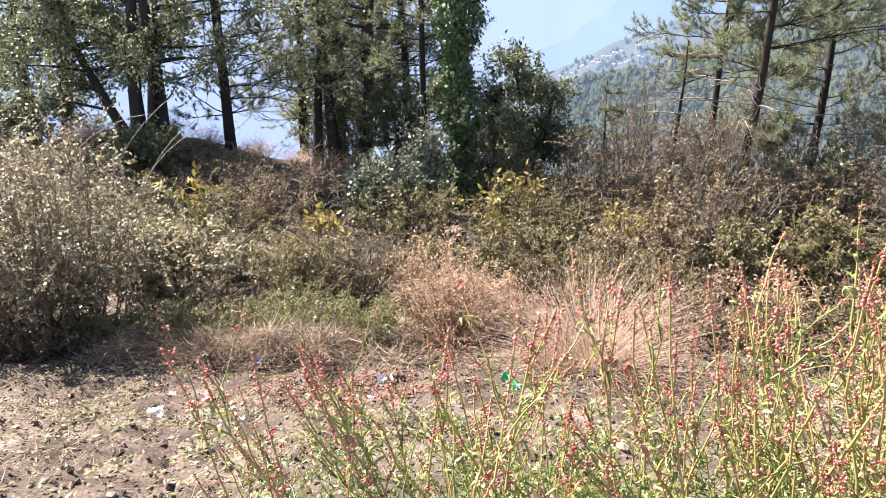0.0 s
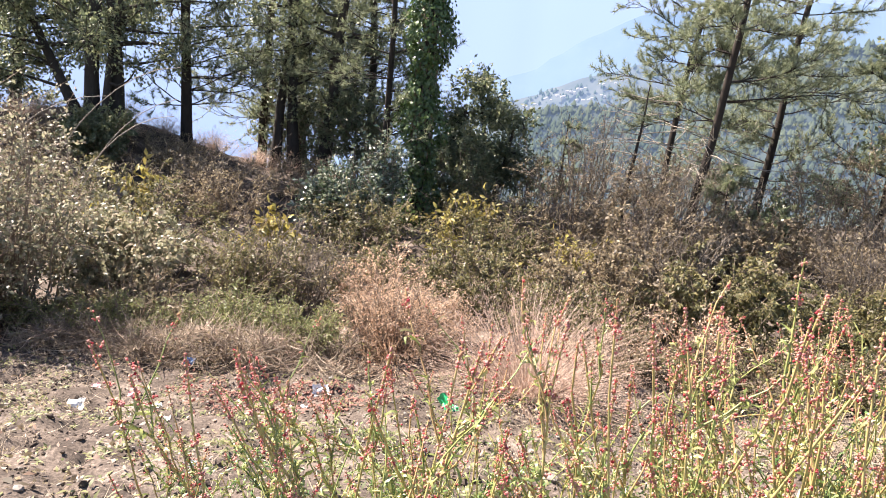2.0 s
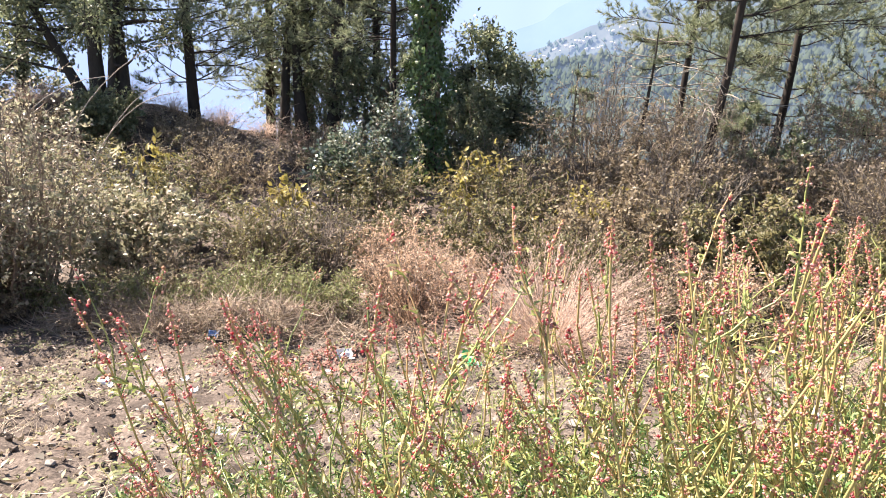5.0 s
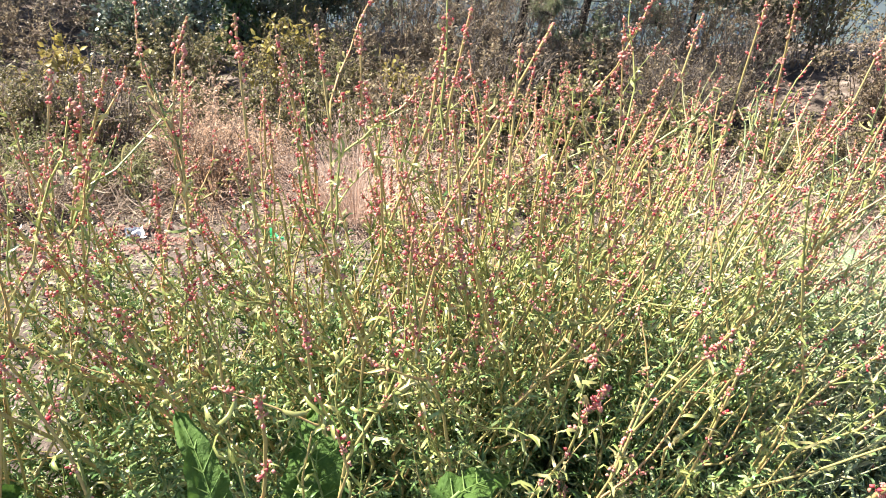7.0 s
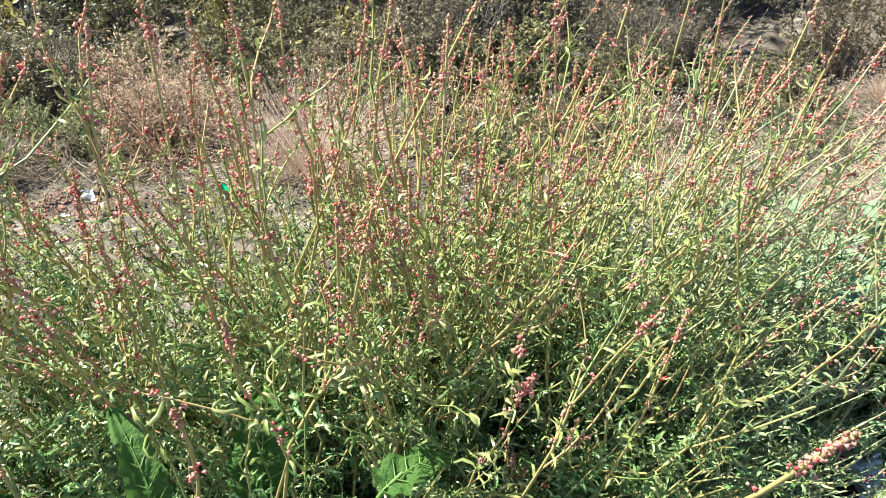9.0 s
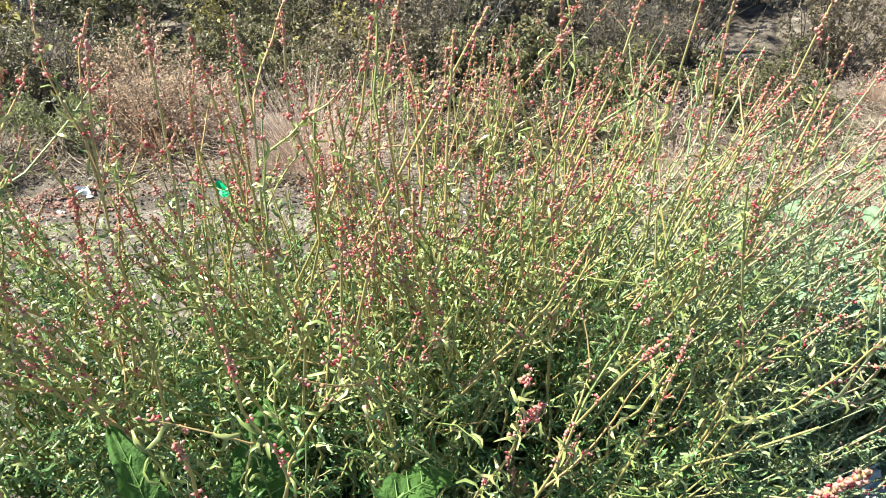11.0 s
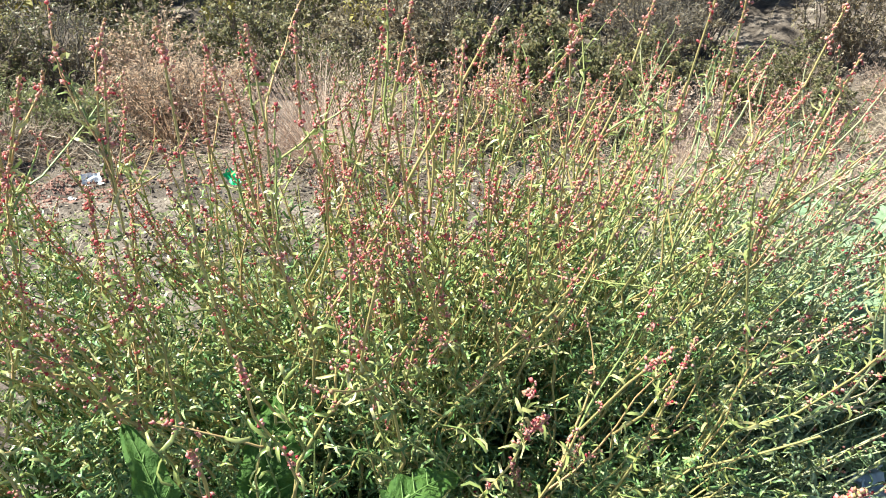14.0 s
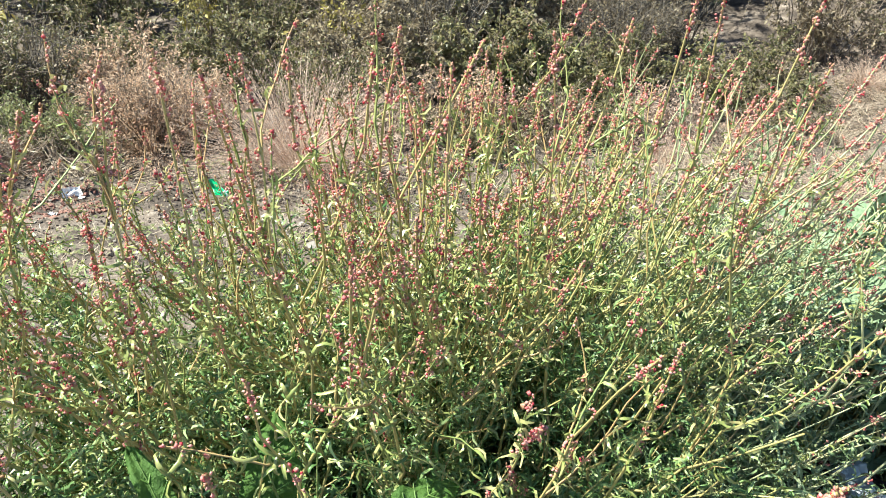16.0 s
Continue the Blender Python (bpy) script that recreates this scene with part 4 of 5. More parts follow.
for k, (x, y) in enumerate([(-4.6, 11.9), (-3.9, 12.3), (-3.2, 12.4), (-2.6, 12.2), (-5.4, 12.2), (-4.2, 12.8), (-6.3, 11.3), (-6.9, 11.6), (-5.6, 11.5), (-4.9, 11.2)]):
    tussock("grass_tuft", "tuft of dry sunlit grass on the ridge", x, y, 0.45, 1.0, 350, STRAW, 60 + k, True, 0.3, "dead grass tufts")
straw_heap("flattened grey heap of dead grass and stalks", -1.5, 4.6, 0.75, 0.35, 0.16, 2600, 1)
straw_heap("low mat of dead grass and dry stalks", -0.7, 4.6, 0.5, 0.25, 0.14, 1200, 2)
straw_heap("mat of dead grass below the thicket", -2.4, 4.7, 0.6, 0.3, 0.18, 1500, 3)
straw_heap("mat of pale dead grass on the bank", 5.2, 3.9, 1.3, 0.45, 0.15, 2600, 4)
straw_heap("mat of pale dead grass on the bank", 3.0, 3.9, 1.0, 0.4, 0.13, 1800, 5)
straw_heap("mat of pale dead grass on the bank", 7.2, 3.6, 1.2, 0.5, 0.15, 2200, 6)
straw_heap("rumpled dead grass along the rising bank", 5.5, 5.0, 1.0, 0.5, 0.28, 2600, 7)
straw_heap("rumpled dead grass along the rising bank", 7.0, 5.3, 1.2, 0.5, 0.3, 2600, 8)
straw_heap("mat of grey dead grass on the bank", 4.4, 4.5, 0.8, 0.4, 0.2, 1800, 9)
for k, (x, y, h) in enumerate([(1.75, 5.2, 0.45), (2.3, 4.9, 0.4), (-2.0, 5.2, 0.25), (3.2, 4.8, 0.4), (4.1, 4.6, 0.45), (-2.6, 5.4, 0.5), (5.2, 4.7, 0.4), (5.9, 3.9, 0.35), (4.8, 3.4, 0.3), (6.3, 4.8, 0.4), (7.2, 4.5, 0.35), (6.0, 5.6, 0.5), (7.6, 5.8, 0.45), (8.6, 4.4, 0.35)]):
    tussock("grass_tuft", "tuft of short dead grass on the bank", x, y, h, 0.8, 500, THATCH if k % 2 else STRAW, 10 + k, k % 2 == 0, 0.4, "dead grass tufts")

for k, (x, y, h, w) in enumerate([(-1.75, 4.45, 0.26, 0.8), (-1.15, 4.5, 0.24, 0.8), (-0.6, 4.75, 0.24, 0.7), (-2.4, 4.7, 0.3, 0.9)]):
    shrub("twig_heap", "low tangle of dry twigs and shrivelled leaves", x, y, h, w, BROWNLEAF, 1300, 0.02, 46, 9, 0.9, 0.4, 0.05, seed=190 + k, group="twig heaps", depth=0.5)

# ---- dirt patch: stones, clods, straw and weeds ----
rng = np.random.default_rng(99)


def on_ground(n, x0, x1, y0, y1):
    p = np.stack([rng.uniform(x0, x1, n), rng.uniform(y0, y1, n)], -1)
    return np.concatenate([p, ground_z(p[:, 0], p[:, 1])[:, None]], 1)


bits = []
for k in range(5):
    p = on_ground(450, -4.5, 7.0, 0.9, 5.4)
    s = np.clip(rng.lognormal(-4.35, 0.7, len(p)), 0.006, 0.06)
    bits.append(scatter(PEBBLES[k], p, rng.normal(size=(len(p), 3)) * (1, 1, 0.2), s, (0, 0, 1)))
tagged(new("gravel", mesh_of("gravel", bits, STONE, False)), "small stones and crumbs of earth on the bank", "gravel", kind="stuff")
bits = []
for k in range(5):
    p = on_ground(30, -1.5, 0.1, 3.6, 4.2)
    s = np.clip(rng.lognormal(-4.0, 0.6, len(p)), 0.008, 0.05)
    bits.append(scatter(PEBBLES[k], p, rng.normal(size=(len(p), 3)) * (1, 1, 0.2), s, (0, 0, 1)))
q = on_ground(15000, -4.2, 5.0, 1.0, 5.2)
s = np.clip(rng.lognormal(-4.25, 0.5, len(q)), 0.008, 0.034)
tagged(new("earth_crumbs", mesh_of("earth_crumbs", [scatter(BUD, q, rng.normal(size=q.shape), s, None, s * rng.uniform(0.6, 1.5, len(q)))], GROUND, False)), "loose crumbs of dry brown earth", "earth", kind="stuff")
rd = on_ground(3000, -1.5, 0.2, 3.5, 4.3)
rd = rd[np.hypot((rd[:, 0] + 0.65) / 0.8, (rd[:, 1] - 3.9) / 0.38) + 0.4 * lump(rd[:, 0], rd[:, 1], 0.2, 44) < 0.8]
tagged(new("clods", mesh_of("clods", bits + [scatter(BUD, rd, rng.normal(size=rd.shape), rng.uniform(0.008, 0.03, len(rd)), None, rng.uniform(0.008, 0.035, len(rd)))], CLOD, False)), "reddish clods of dry earth", "earth", kind="stuff")
p = on_ground(26000, -4.5, 7.5, 0.8, 5.6)
keep = lump(p[:, 0], p[:, 1], 0.5, 12) + 0.5 * lump(p[:, 0], p[:, 1], 0.16, 13) > -0.15
p = p[keep]
tagged(new("straw_litter", mesh_of("straw_litter", [scatter(BLADE, p + (0, 0, 0.004), rng.normal(size=p.shape) * (1, 1, 0.25), rng.uniform(0.02, 0.11, len(p)), (0, 0, 1), rng.uniform(0.0012, 0.0035, len(p)))], THATCH)),
       "dry straw and dead grass strewn over the bank", "grass", kind="stuff")
p = on_ground(16000, -4.5, 5.5, 0.9, 4.8)
keep = lump(p[:, 0], p[:, 1], 0.35, 21) + 0.4 * lump(p[:, 0], p[:, 1], 0.1, 22) > 0.25
p = np.repeat(p[keep], 3, 0)
for k, (mat, nn, lab) in enumerate([(BROWNLEAF, 40000, "dry brown leaf litter on the bank"), (STRAW, 10000, "pale dry leaf scraps on the bank")]):
    q = on_ground(nn, -4.5, 7.5, 0.9, 5.6)
    q = q[lump(q[:, 0], q[:, 1], 0.6, 30 + k) + 0.6 * lump(q[:, 0], q[:, 1], 0.2, 33 + k) > -0.25]
    tagged(new("leaf_litter", mesh_of("leaf_litter", [scatter(LEAFLET, q + (0, 0, 0.006), rng.normal(size=q.shape) * (1, 1, 0.3), np.clip(rng.lognormal(-3.85, 0.5, len(q)), 0.01, 0.055), rng.normal(size=q.shape) * 0.9 + (0, 0, 1), np.clip(rng.lognormal(-4.6, 0.5, len(q)), 0.004, 0.025))], mat)), lab, "leaf litter", kind="stuff")
tagged(new("weeds", mesh_of("weeds", [scatter(LEAFLET, p + rng.normal(size=p.shape) * (0.012, 0.012, 0), rng.normal(size=p.shape) * (1, 1, 0.3) + (0, 0, 0.35), rng.uniform(0.015, 0.04, len(p)), (0, 0, 1), 0.01)], GREENLEAF)),
       "sparse low green weeds on the dry earth", "weeds", kind="stuff")


# ---- litter ----
def crumple(w, h, n, amp, seed, folds=0.5):
    """A thin crumpled sheet with a little thickness."""
    u, v = np.meshgrid(np.linspace(-0.5, 0.5, n), np.linspace(-0.5, 0.5, n), indexing="ij")
    z = amp * (lump(u * 9, v * 9, 2.3, seed) + 0.6 * lump(u * 9, v * 9, 0.9, seed + 1) + 0.35 * np.abs(lump(u * 9, v * 9, 1.5, seed + 2)))
    x, y = u * w * (1 + 0.12 * lump(u * 5, v * 5, 1, seed + 3)), v * h * (1 + 0.12 * lump(u * 5, v * 5, 1, seed + 4))
    z = z + folds * amp * np.abs(u * 2) ** 2
    top = np.stack([x, y, z], -1).reshape(-1, 3)
    a, b = np.meshgrid(np.arange(n - 1), np.arange(n - 1), indexing="ij")
    f = np.stack([a * n + b, (a + 1) * n + b, (a + 1) * n + b + 1, a * n + b + 1], -1).reshape(-1, 4)
    return [(np.concatenate([top, top - (0, 0, 0.0012)]), np.concatenate([f, f[:, ::-1] + n * n]))]


def plastic(name, colour, rough=0.35, seethrough=0.15):
    m, n, l, b = shader(name, rough, 0, 0.5)
    r = ramp(n, [(0.35, tuple(c * 0.93 for c in colour)), (0.65, colour)])
    l.new(noise_of(n, l, 30), r.inputs[0])
    l.new(r.outputs[0], b.inputs["Base Color"])
    b.inputs["Transmission Weight"].default_value = seethrough
    return m


WHITE = plastic("white_plastic", (0.82, 0.82, 0.80), 0.5, 0.0)
GREEN = plastic("green_plastic", (0.03, 0.55, 0.2))
BLUE = plastic("blue_plastic", (0.12, 0.25, 0.5))
CLEAR = plastic("clear_plastic", (0.46, 0.50, 0.53), 0.28, 0.4)
PINK = plastic("pink_paper", (0.6, 0.3, 0.3), 0.7, 0)


def litter(name, label, x, y, w, h, mat, seed, amp=0.02, tilt=(0, 0, 0), up=0.012, n=12):
    t = thing(name, label, "litter", (x, y, float(ground_z(x, y)) + up), "litter on the bank")
    t.matrix_basis = pose(x, y, float(ground_z(x, y)) + up, *tilt)
    part("sheet", crumple(w, h, n, amp, seed), mat, t)
    return t


litter("paper_scrap", "crumpled scrap of white plastic on the earth", -0.51, 4.08, 0.11, 0.09, WHITE, 1, 0.014, (35, 0, 20))
litter("paper_scrap", "crumpled white plastic bag on the earth", -1.6, 3.1, 0.08, 0.07, WHITE, 2, 0.012, (35, 0, 10))
litter("plastic_wrapper", "bright green plastic wrapper in dry grass", 0.32, 3.83, 0.15, 0.06, GREEN, 3, 0.015, (40, 25, -50))
part("print", crumple(0.05, 0.05, 8, 0.01, 31), WHITE, litter("plastic_wrapper", "green and white torn wrapper", 0.36, 3.78, 0.06, 0.05, GREEN, 4, 0.012, (45, 0, 30)))
litter("plastic_scrap", "flattened pale blue plastic bottle wrapper", -0.6, 1.9, 0.06, 0.03, CLEAR, 5, 0.008, (10, 0, 60))
litter("plastic_scrap", "small blue plastic scrap", -1.47, 4.35, 0.07, 0.05, BLUE, 6, 0.02, (20, 0, 10))
for k, (x, y, s) in enumerate([(-1.6, 3.75, 0.06), (-1.35, 3.5, 0.05), (-0.9, 3.4, 0.045), (-1.9, 3.9, 0.07), (-0.55, 3.7, 0.04), (-1.1, 3.0, 0.035), (-0.2, 3.3, 0.04), (2.6, 3.3, 0.06), (3.4, 2.9, 0.06), (-2.5, 3.6, 0.05), (1.9, 2.8, 0.05)]):
    litter("paper_scrap", "small torn scrap of pale paper on earth" if k % 3 else "small pinkish scrap of paper on earth", x, y, s, s * 0.7, WHITE if k % 3 else PINK, 10 + k, 0.01, (15, 0, k * 40))


# ---- sorrel shrub in the foreground ----
def spike(line, length, at, way, gap, ring=3):
    """Small buds set closely round the end of a stem, closing in towards its tip."""
    ln = np.linalg.norm(np.diff(line, axis=0), axis=1).sum()
    start = max(0.2, 1 - length / ln)
    f = np.repeat(np.arange(start, 1.0, gap / ln), ring)
    q, w = along(line, f + rng.normal(size=f.shape) * 0.25 * gap / ln)
    swell = 0.6 + 0.5 * np.sin((1 - f) * ln / 0.0065 * 2 * np.pi + rng.uniform(0, 6))
    at.append(q + rng.normal(size=q.shape) * ((0.0006 + 0.0021 * np.sqrt((1 - f) / (1 - start))) * swell)[:, None])
    way.append(w + rng.normal(size=q.shape) * 0.5)


def flower_nodes(line, nodes, low, at, way):
    """Loose bunches of hanging flowers at the nodes of a stem."""
    many = rng.integers(3, 8, nodes)
    q, w = along(line, np.repeat(rng.uniform(low, 0.97, nodes), many))
    side = np.repeat(unit(rng.normal(size=(nodes, 3)) - (0, 0, 0.3)), many, 0)
    at.append(q + side * rng.uniform(0.001, 0.006, len(q))[:, None] + rng.normal(size=q.shape) * 0.0014)
    way.append(side + rng.normal(size=q.shape) * 0.5)


def sorrel_stem(root, tip, thick, leaves, bloom, twigs, seed, droop=0.0, close=False):
    """One stem: the bent stalk with its side shoots, bundles of narrow curling leaves, whorls of small red flowers near the top."""
    global rng
    rng = np.random.default_rng(seed)
    root, tip = np.array(root, float), np.array(tip, float)
    ln = np.linalg.norm(tip - root)
    f = np.linspace(0, 1, 11)[:, None]
    mid = (root + tip) / 2 + np.array([(root - tip)[0], (root - tip)[1], 0]) * -0.10 + (0, 0, -0.05 * ln + droop) + rng.normal(size=3) * 0.05 * ln
    kinks = np.cumsum(rng.normal(size=(11, 3)) * 0.024 * ln, 0)
    line = (1 - f) ** 2 * root + 2 * f * (1 - f) * mid + f ** 2 * tip + (kinks - f * kinks[-1]) * np.sin(f * 3.1)
    stalk = [tube(line, thick * np.linspace(1, 0.45, 11), 5)]
    lp, lw, fp, fw, high = [], [], [], [], []
    shoots = []
    for g in rng.uniform(0.15, 0.9, twigs):
        q, w = along(line, [g])
        upright = bloom and g > 0.35
        s = bend(q[0], w[0] + rng.normal(size=3) * (0.33 if upright else 0.6), ln * (rng.uniform(0.16, 0.34) * (1.15 - 0.55 * g) if upright else rng.uniform(0.08, 0.28) * (1.2 - 0.7 * g)), 5, 0.4, 0.4)
        shoots.append((s, g))
        stalk.append(tube(s, thick * np.linspace(0.62, 0.3, 6), 3))
    nodes = rng.uniform(0.05, 0.86 if bloom else 1.0, max(3, leaves // 2))
    q, w = along(line, np.repeat(nodes, 3))
    lp.append(q), lw.append(w * 0.7 + rng.normal(size=q.shape) * 0.7), high.append(np.repeat(nodes, 3))
    for s, g0 in shoots:
        flowering = bloom and g0 > 0.68
        n = max(5, int(leaves * (0.4 if flowering else 0.5)))
        q, w = along(s, rng.uniform(0.0, 0.7 if flowering else 1.0, n))
        lp.append(q), lw.append(w * 0.7 + rng.normal(size=q.shape) * 0.65), high.append(np.full(n, g0 + 0.08))
        if flowering:
            spike(s, rng.uniform(0.012, 0.026), fp, fw, 0.0045, 2)
            flower_nodes(s, 2, 0.55, fp, fw)
    if bloom:
        spike(line, rng.uniform(0.018, 0.042), fp, fw, 0.0026)
        flower_nodes(line, bloom // 3 + 3, 0.72, fp, fw)
    if thick > 0.0029:
        spike(line, 0.04, fp, fw, 0.0016, 5)
    lp, lw, high = np.concatenate(lp), np.concatenate(lw), np.concatenate(high)
    size = rng.uniform(0.008, 0.026, len(lp)) * (1.25 if close else 1.0) * (1.12 - 0.4 * np.clip(high, 0, 1))
    shapes = FOLDS if close else CURLS
    pick = rng.integers(0, 5, len(lp))
    pale = high + rng.normal(size=len(high)) * 0.12 > (0.55 if bloom else 0.95)
    leaf = [[scatter(shapes[k], lp[s], lw[s], size[s], None, size[s] * 0.055 + (0.0014 if close else 0.001)) for k in range(5) for s in [(pick == k) & on] if s.any()] for on in (~pale, pale)]
    buds = []
    if fp:
        fp, fw = np.concatenate(fp), np.concatenate(fw)
        buds = [scatter(BUD, fp, fw, rng.uniform(0.0019, 0.0044, len(fp)), None, rng.uniform(0.0013, 0.0028, len(fp)))]
    return stalk, leaf, buds


def sorrel_plant(label, crown, stems, seed, close=False):
    """A crown with its stems; each stem carries its leaves and flowers."""
    plant = thing("sorrel_shrub", label, "plant", crown, "sorrel shrubs")
    r = np.random.default_rng(seed)
    for k, (tip, thick, leaves, bloom, twigs, droop) in enumerate(stems):
        root = np.array((r.normal() * 0.04, r.normal() * 0.04, r.uniform(-0.02, 0.0)))
        stalk, leaf, buds = sorrel_stem(root, np.array(tip) - crown, thick, leaves, bloom, twigs, seed * 1000 + k, droop, close)
        st = part("stem", stalk, PALESTEM if tip[0] > 0.85 else STEM, plant)
        for pieces, mat in zip(leaf, (PALELEAF if tip[0] > 0.85 else SORREL, PALELEAF if tip[0] > 1.0 else TIPLEAF)):
            if pieces:
                part("leaf_growth", pieces, mat, st, kind="stuff")
        if buds:
            part("flower_growth", buds, BLOOM, st, kind="stuff")
    return plant


def crest(x, y):
    """How high the flowering tips reach over the bank."""
    return float(np.interp(x, [-0.5, -0.1, 0.3, 0.6, 0.9, 1.1, 1.3, 1.5, 1.7], [0.98, 1.07, 1.14, 1.19, 1.19, 1.12, 0.99, 0.86, 0.7])) - 0.24 * max(0, y - 0.54) - 0.25 * max(0, 0.4 - y)


def tips_between(seed, n, xs, ys, low, fill):
    """Stem tips over a stretch of the bank: tall flowering ones, and short leafy ones that fill the inside."""
    r = np.random.default_rng(seed)
    out = []
    for _ in range(n):
        x, y = r.uniform(*xs), r.uniform(*ys)
        drop = abs(r.normal()) * 0.06 + (r.random() < 0.6) * r.uniform(0.04, 0.24)
        out.append(((x, y, crest(x, y) - 0.03 - drop), r.uniform(0.0015, 0.0027), int(r.uniform(30, 52)), int(r.uniform(10, 34)) if drop < 0.17 else 0, int(r.uniform(4, 8)), r.normal() * 0.02))
    for _ in range(fill):
        x, y = r.uniform(*xs), r.uniform(*ys)
        z = r.uniform(low, crest(x, y) - 0.12) * 0.6 + 0.4 * r.uniform(low, 0.85)
        y = max(y, 0.5 + 0.1 * r.random()) if z < 0.85 else y
        out.append(((x, y, z), r.uniform(0.001, 0.0018), int(r.uniform(42, 68)), 0, int(r.uniform(6, 10)), r.normal() * 0.02))
    return out


crowns = [(0.0, 0.60), (0.20, 0.58), (0.36, 0.66), (0.52, 0.58), (0.60, 0.66), (0.66, 0.56), (0.56, 0.48), (0.78, 0.50)]
reach = [(-0.42, 0.0, 14, 12), (-0.2, 0.2, 22, 34), (0.0, 0.4, 30, 56), (0.2, 0.6, 48, 72), (0.38, 0.9, 62, 84), (0.55, 1.15, 56, 100), (0.30, 0.8, 12, 16), (0.82, 1.38, 44, 52)]
for k, ((cx, cy), (x0, x1, n, fill)) in enumerate(zip(crowns, reach)):
    crown = np.array((cx, cy, float(ground_z(cx, cy))))
    sorrel_plant("arrow-leaved sorrel with thin stems and red flower spikes" if k < 3 else "dense arrow-leaved sorrel with narrow curling grey-green leaves", crown,
                 tips_between(40 + k, n, (x0, x1), (0.40, 0.90) if k != 6 else (0.24, 0.45), 0.62, fill), 10 + k)
# the tallest flowering stems that stand clear of the rest
tallest = [(0.245, 1.175), (0.21, 1.15), (0.273, 1.164), (0.301, 1.171), (0.334, 1.172), (0.39, 1.182), (0.417, 1.192), (0.451, 1.173), (0.475, 1.19), (0.527, 1.2), (0.573, 1.22), (0.612, 1.204), (0.648, 1.235), (0.696, 1.226),
           (0.784, 1.243), (0.144, 1.129), (0.929, 1.158), (0.956, 1.129), (0.898, 1.182), (0.821, 1.177), (0.992, 1.014), (0.953, 0.99), (1.232, 0.876), (-0.178, 1.091), (-0.131, 1.08), (-0.093, 1.096), (-0.065, 1.085), (-0.015, 1.066), (0.071, 1.111), (0.127, 1.13), (0.159, 1.131)]
for k, (cx, low, high) in enumerate([(0.02, -1, 0.2), (0.40, 0.2, 0.5), (0.62, 0.5, 2)]):
    r = np.random.default_rng(70 + k)
    crown = np.array((cx, 0.53, float(ground_z(cx, 0.53))))
    sorrel_plant("tall slender sorrel stems with loose red flower bunches", crown,
                 [((x, 0.5 + r.normal() * 0.02, z), r.uniform(0.0017, 0.0024), int(r.uniform(26, 40)), int(r.uniform(36, 56)), int(r.uniform(4, 7)), r.normal() * 0.01) for x, z in tallest if low <= x < high], 50 + k)


def low_tips(seed, n, xs, ys, zs):
    """Short leafy stems low on the side towards the path."""
    r = np.random.default_rng(seed)
    return [((r.uniform(*xs), r.uniform(*ys), r.uniform(*zs)), r.uniform(0.0012, 0.002), int(r.uniform(40, 60)), 4 if r.random() < 0.2 else 0, int(r.uniform(6, 10)), r.normal() * 0.01) for _ in range(n)]


# long stems that lean out towards the path
near = np.array((0.50, 0.46, float(ground_z(0.5, 0.46))))
sorrel_plant("sorrel stems leaning out with pink flower buds", near, [
    ((0.55, 0.15, 1.085), 0.0030, 20, 30, 4, -0.06), 
    ((0.62, 0.34, 1.0), 0.0021, 24, 16, 5, -0.03), ((0.80, 0.36, 0.98), 0.0022, 26, 18, 6, -0.04), ((0.93, 0.42, 0.92), 0.0022, 26, 18, 6, -0.05), ((1.0, 0.36, 0.84), 0.0022, 26, 18, 6, -0.06),
    ((1.12, 0.5, 0.97), 0.0027, 26, 22, 7, -0.05), ((1.2, 0.6, 1.02), 0.0024, 26, 22, 7, -0.04), ((1.05, 0.30, 0.80), 0.0022, 26, 20, 6, -0.05), ((0.88, 0.26, 0.86), 0.0022, 26, 18, 6, -0.05),
    ((1.25, 0.50, 0.93), 0.0030, 24, 14, 5, -0.02), ((1.14, 0.38, 0.83), 0.0027, 22, 16, 6, -0.01), ((1.08, 0.35, 0.82), 0.0027, 24, 16, 6, 0.0), ((0.93, 0.22, 0.84), 0.0024, 26, 12, 6, 0.0),
    ((1.0, 0.33, 0.72), 0.0020, 40, 0, 8, 0.0), ((1.12, 0.42, 0.76), 0.0020, 40, 8, 8, 0.0), ((0.86, 0.30, 0.78), 0.0020, 44, 0, 8, 0.0), ((0.75, 0.28, 0.80), 0.0020, 44, 8, 8, 0.0), ((0.95, 0.40, 0.75), 0.0020, 44, 0, 8, 0.0), ((0.62, 0.25, 0.82), 0.0020, 44, 8, 8, 0.0)] + low_tips(5, 56, (0.48, 1.02), (0.26, 0.46), (0.64, 0.88)), 30, True)
near = np.array((0.26, 0.42, float(ground_z(0.26, 0.42))))
sorrel_plant("sorrel stems with pink flower spikes at the edge", near, [
    ((0.37, 0.34, 1.10), 0.0023, 26, 16, 5, 0.0), ((0.285, 0.30, 1.06), 0.0018, 18, 12, 2, 0.0), ((0.262, 0.25, 1.05), 0.0022, 18, 14, 3, 0.0),
    ((0.17, 0.40, 1.0), 0.0020, 22, 14, 4, 0.0), ((0.10, 0.36, 1.02), 0.0020, 22, 20, 4, 0.0), ((0.02, 0.40, 1.0), 0.0019, 22, 16, 4, 0.0), ((0.30, 0.38, 0.9), 0.0018, 30, 0, 6, 0.0), ((0.44, 0.33, 0.88), 0.0018, 30, 0, 6, 0.0)] + low_tips(6, 14, (-0.1, 0.2), (0.34, 0.48), (0.68, 0.9)), 31, True)


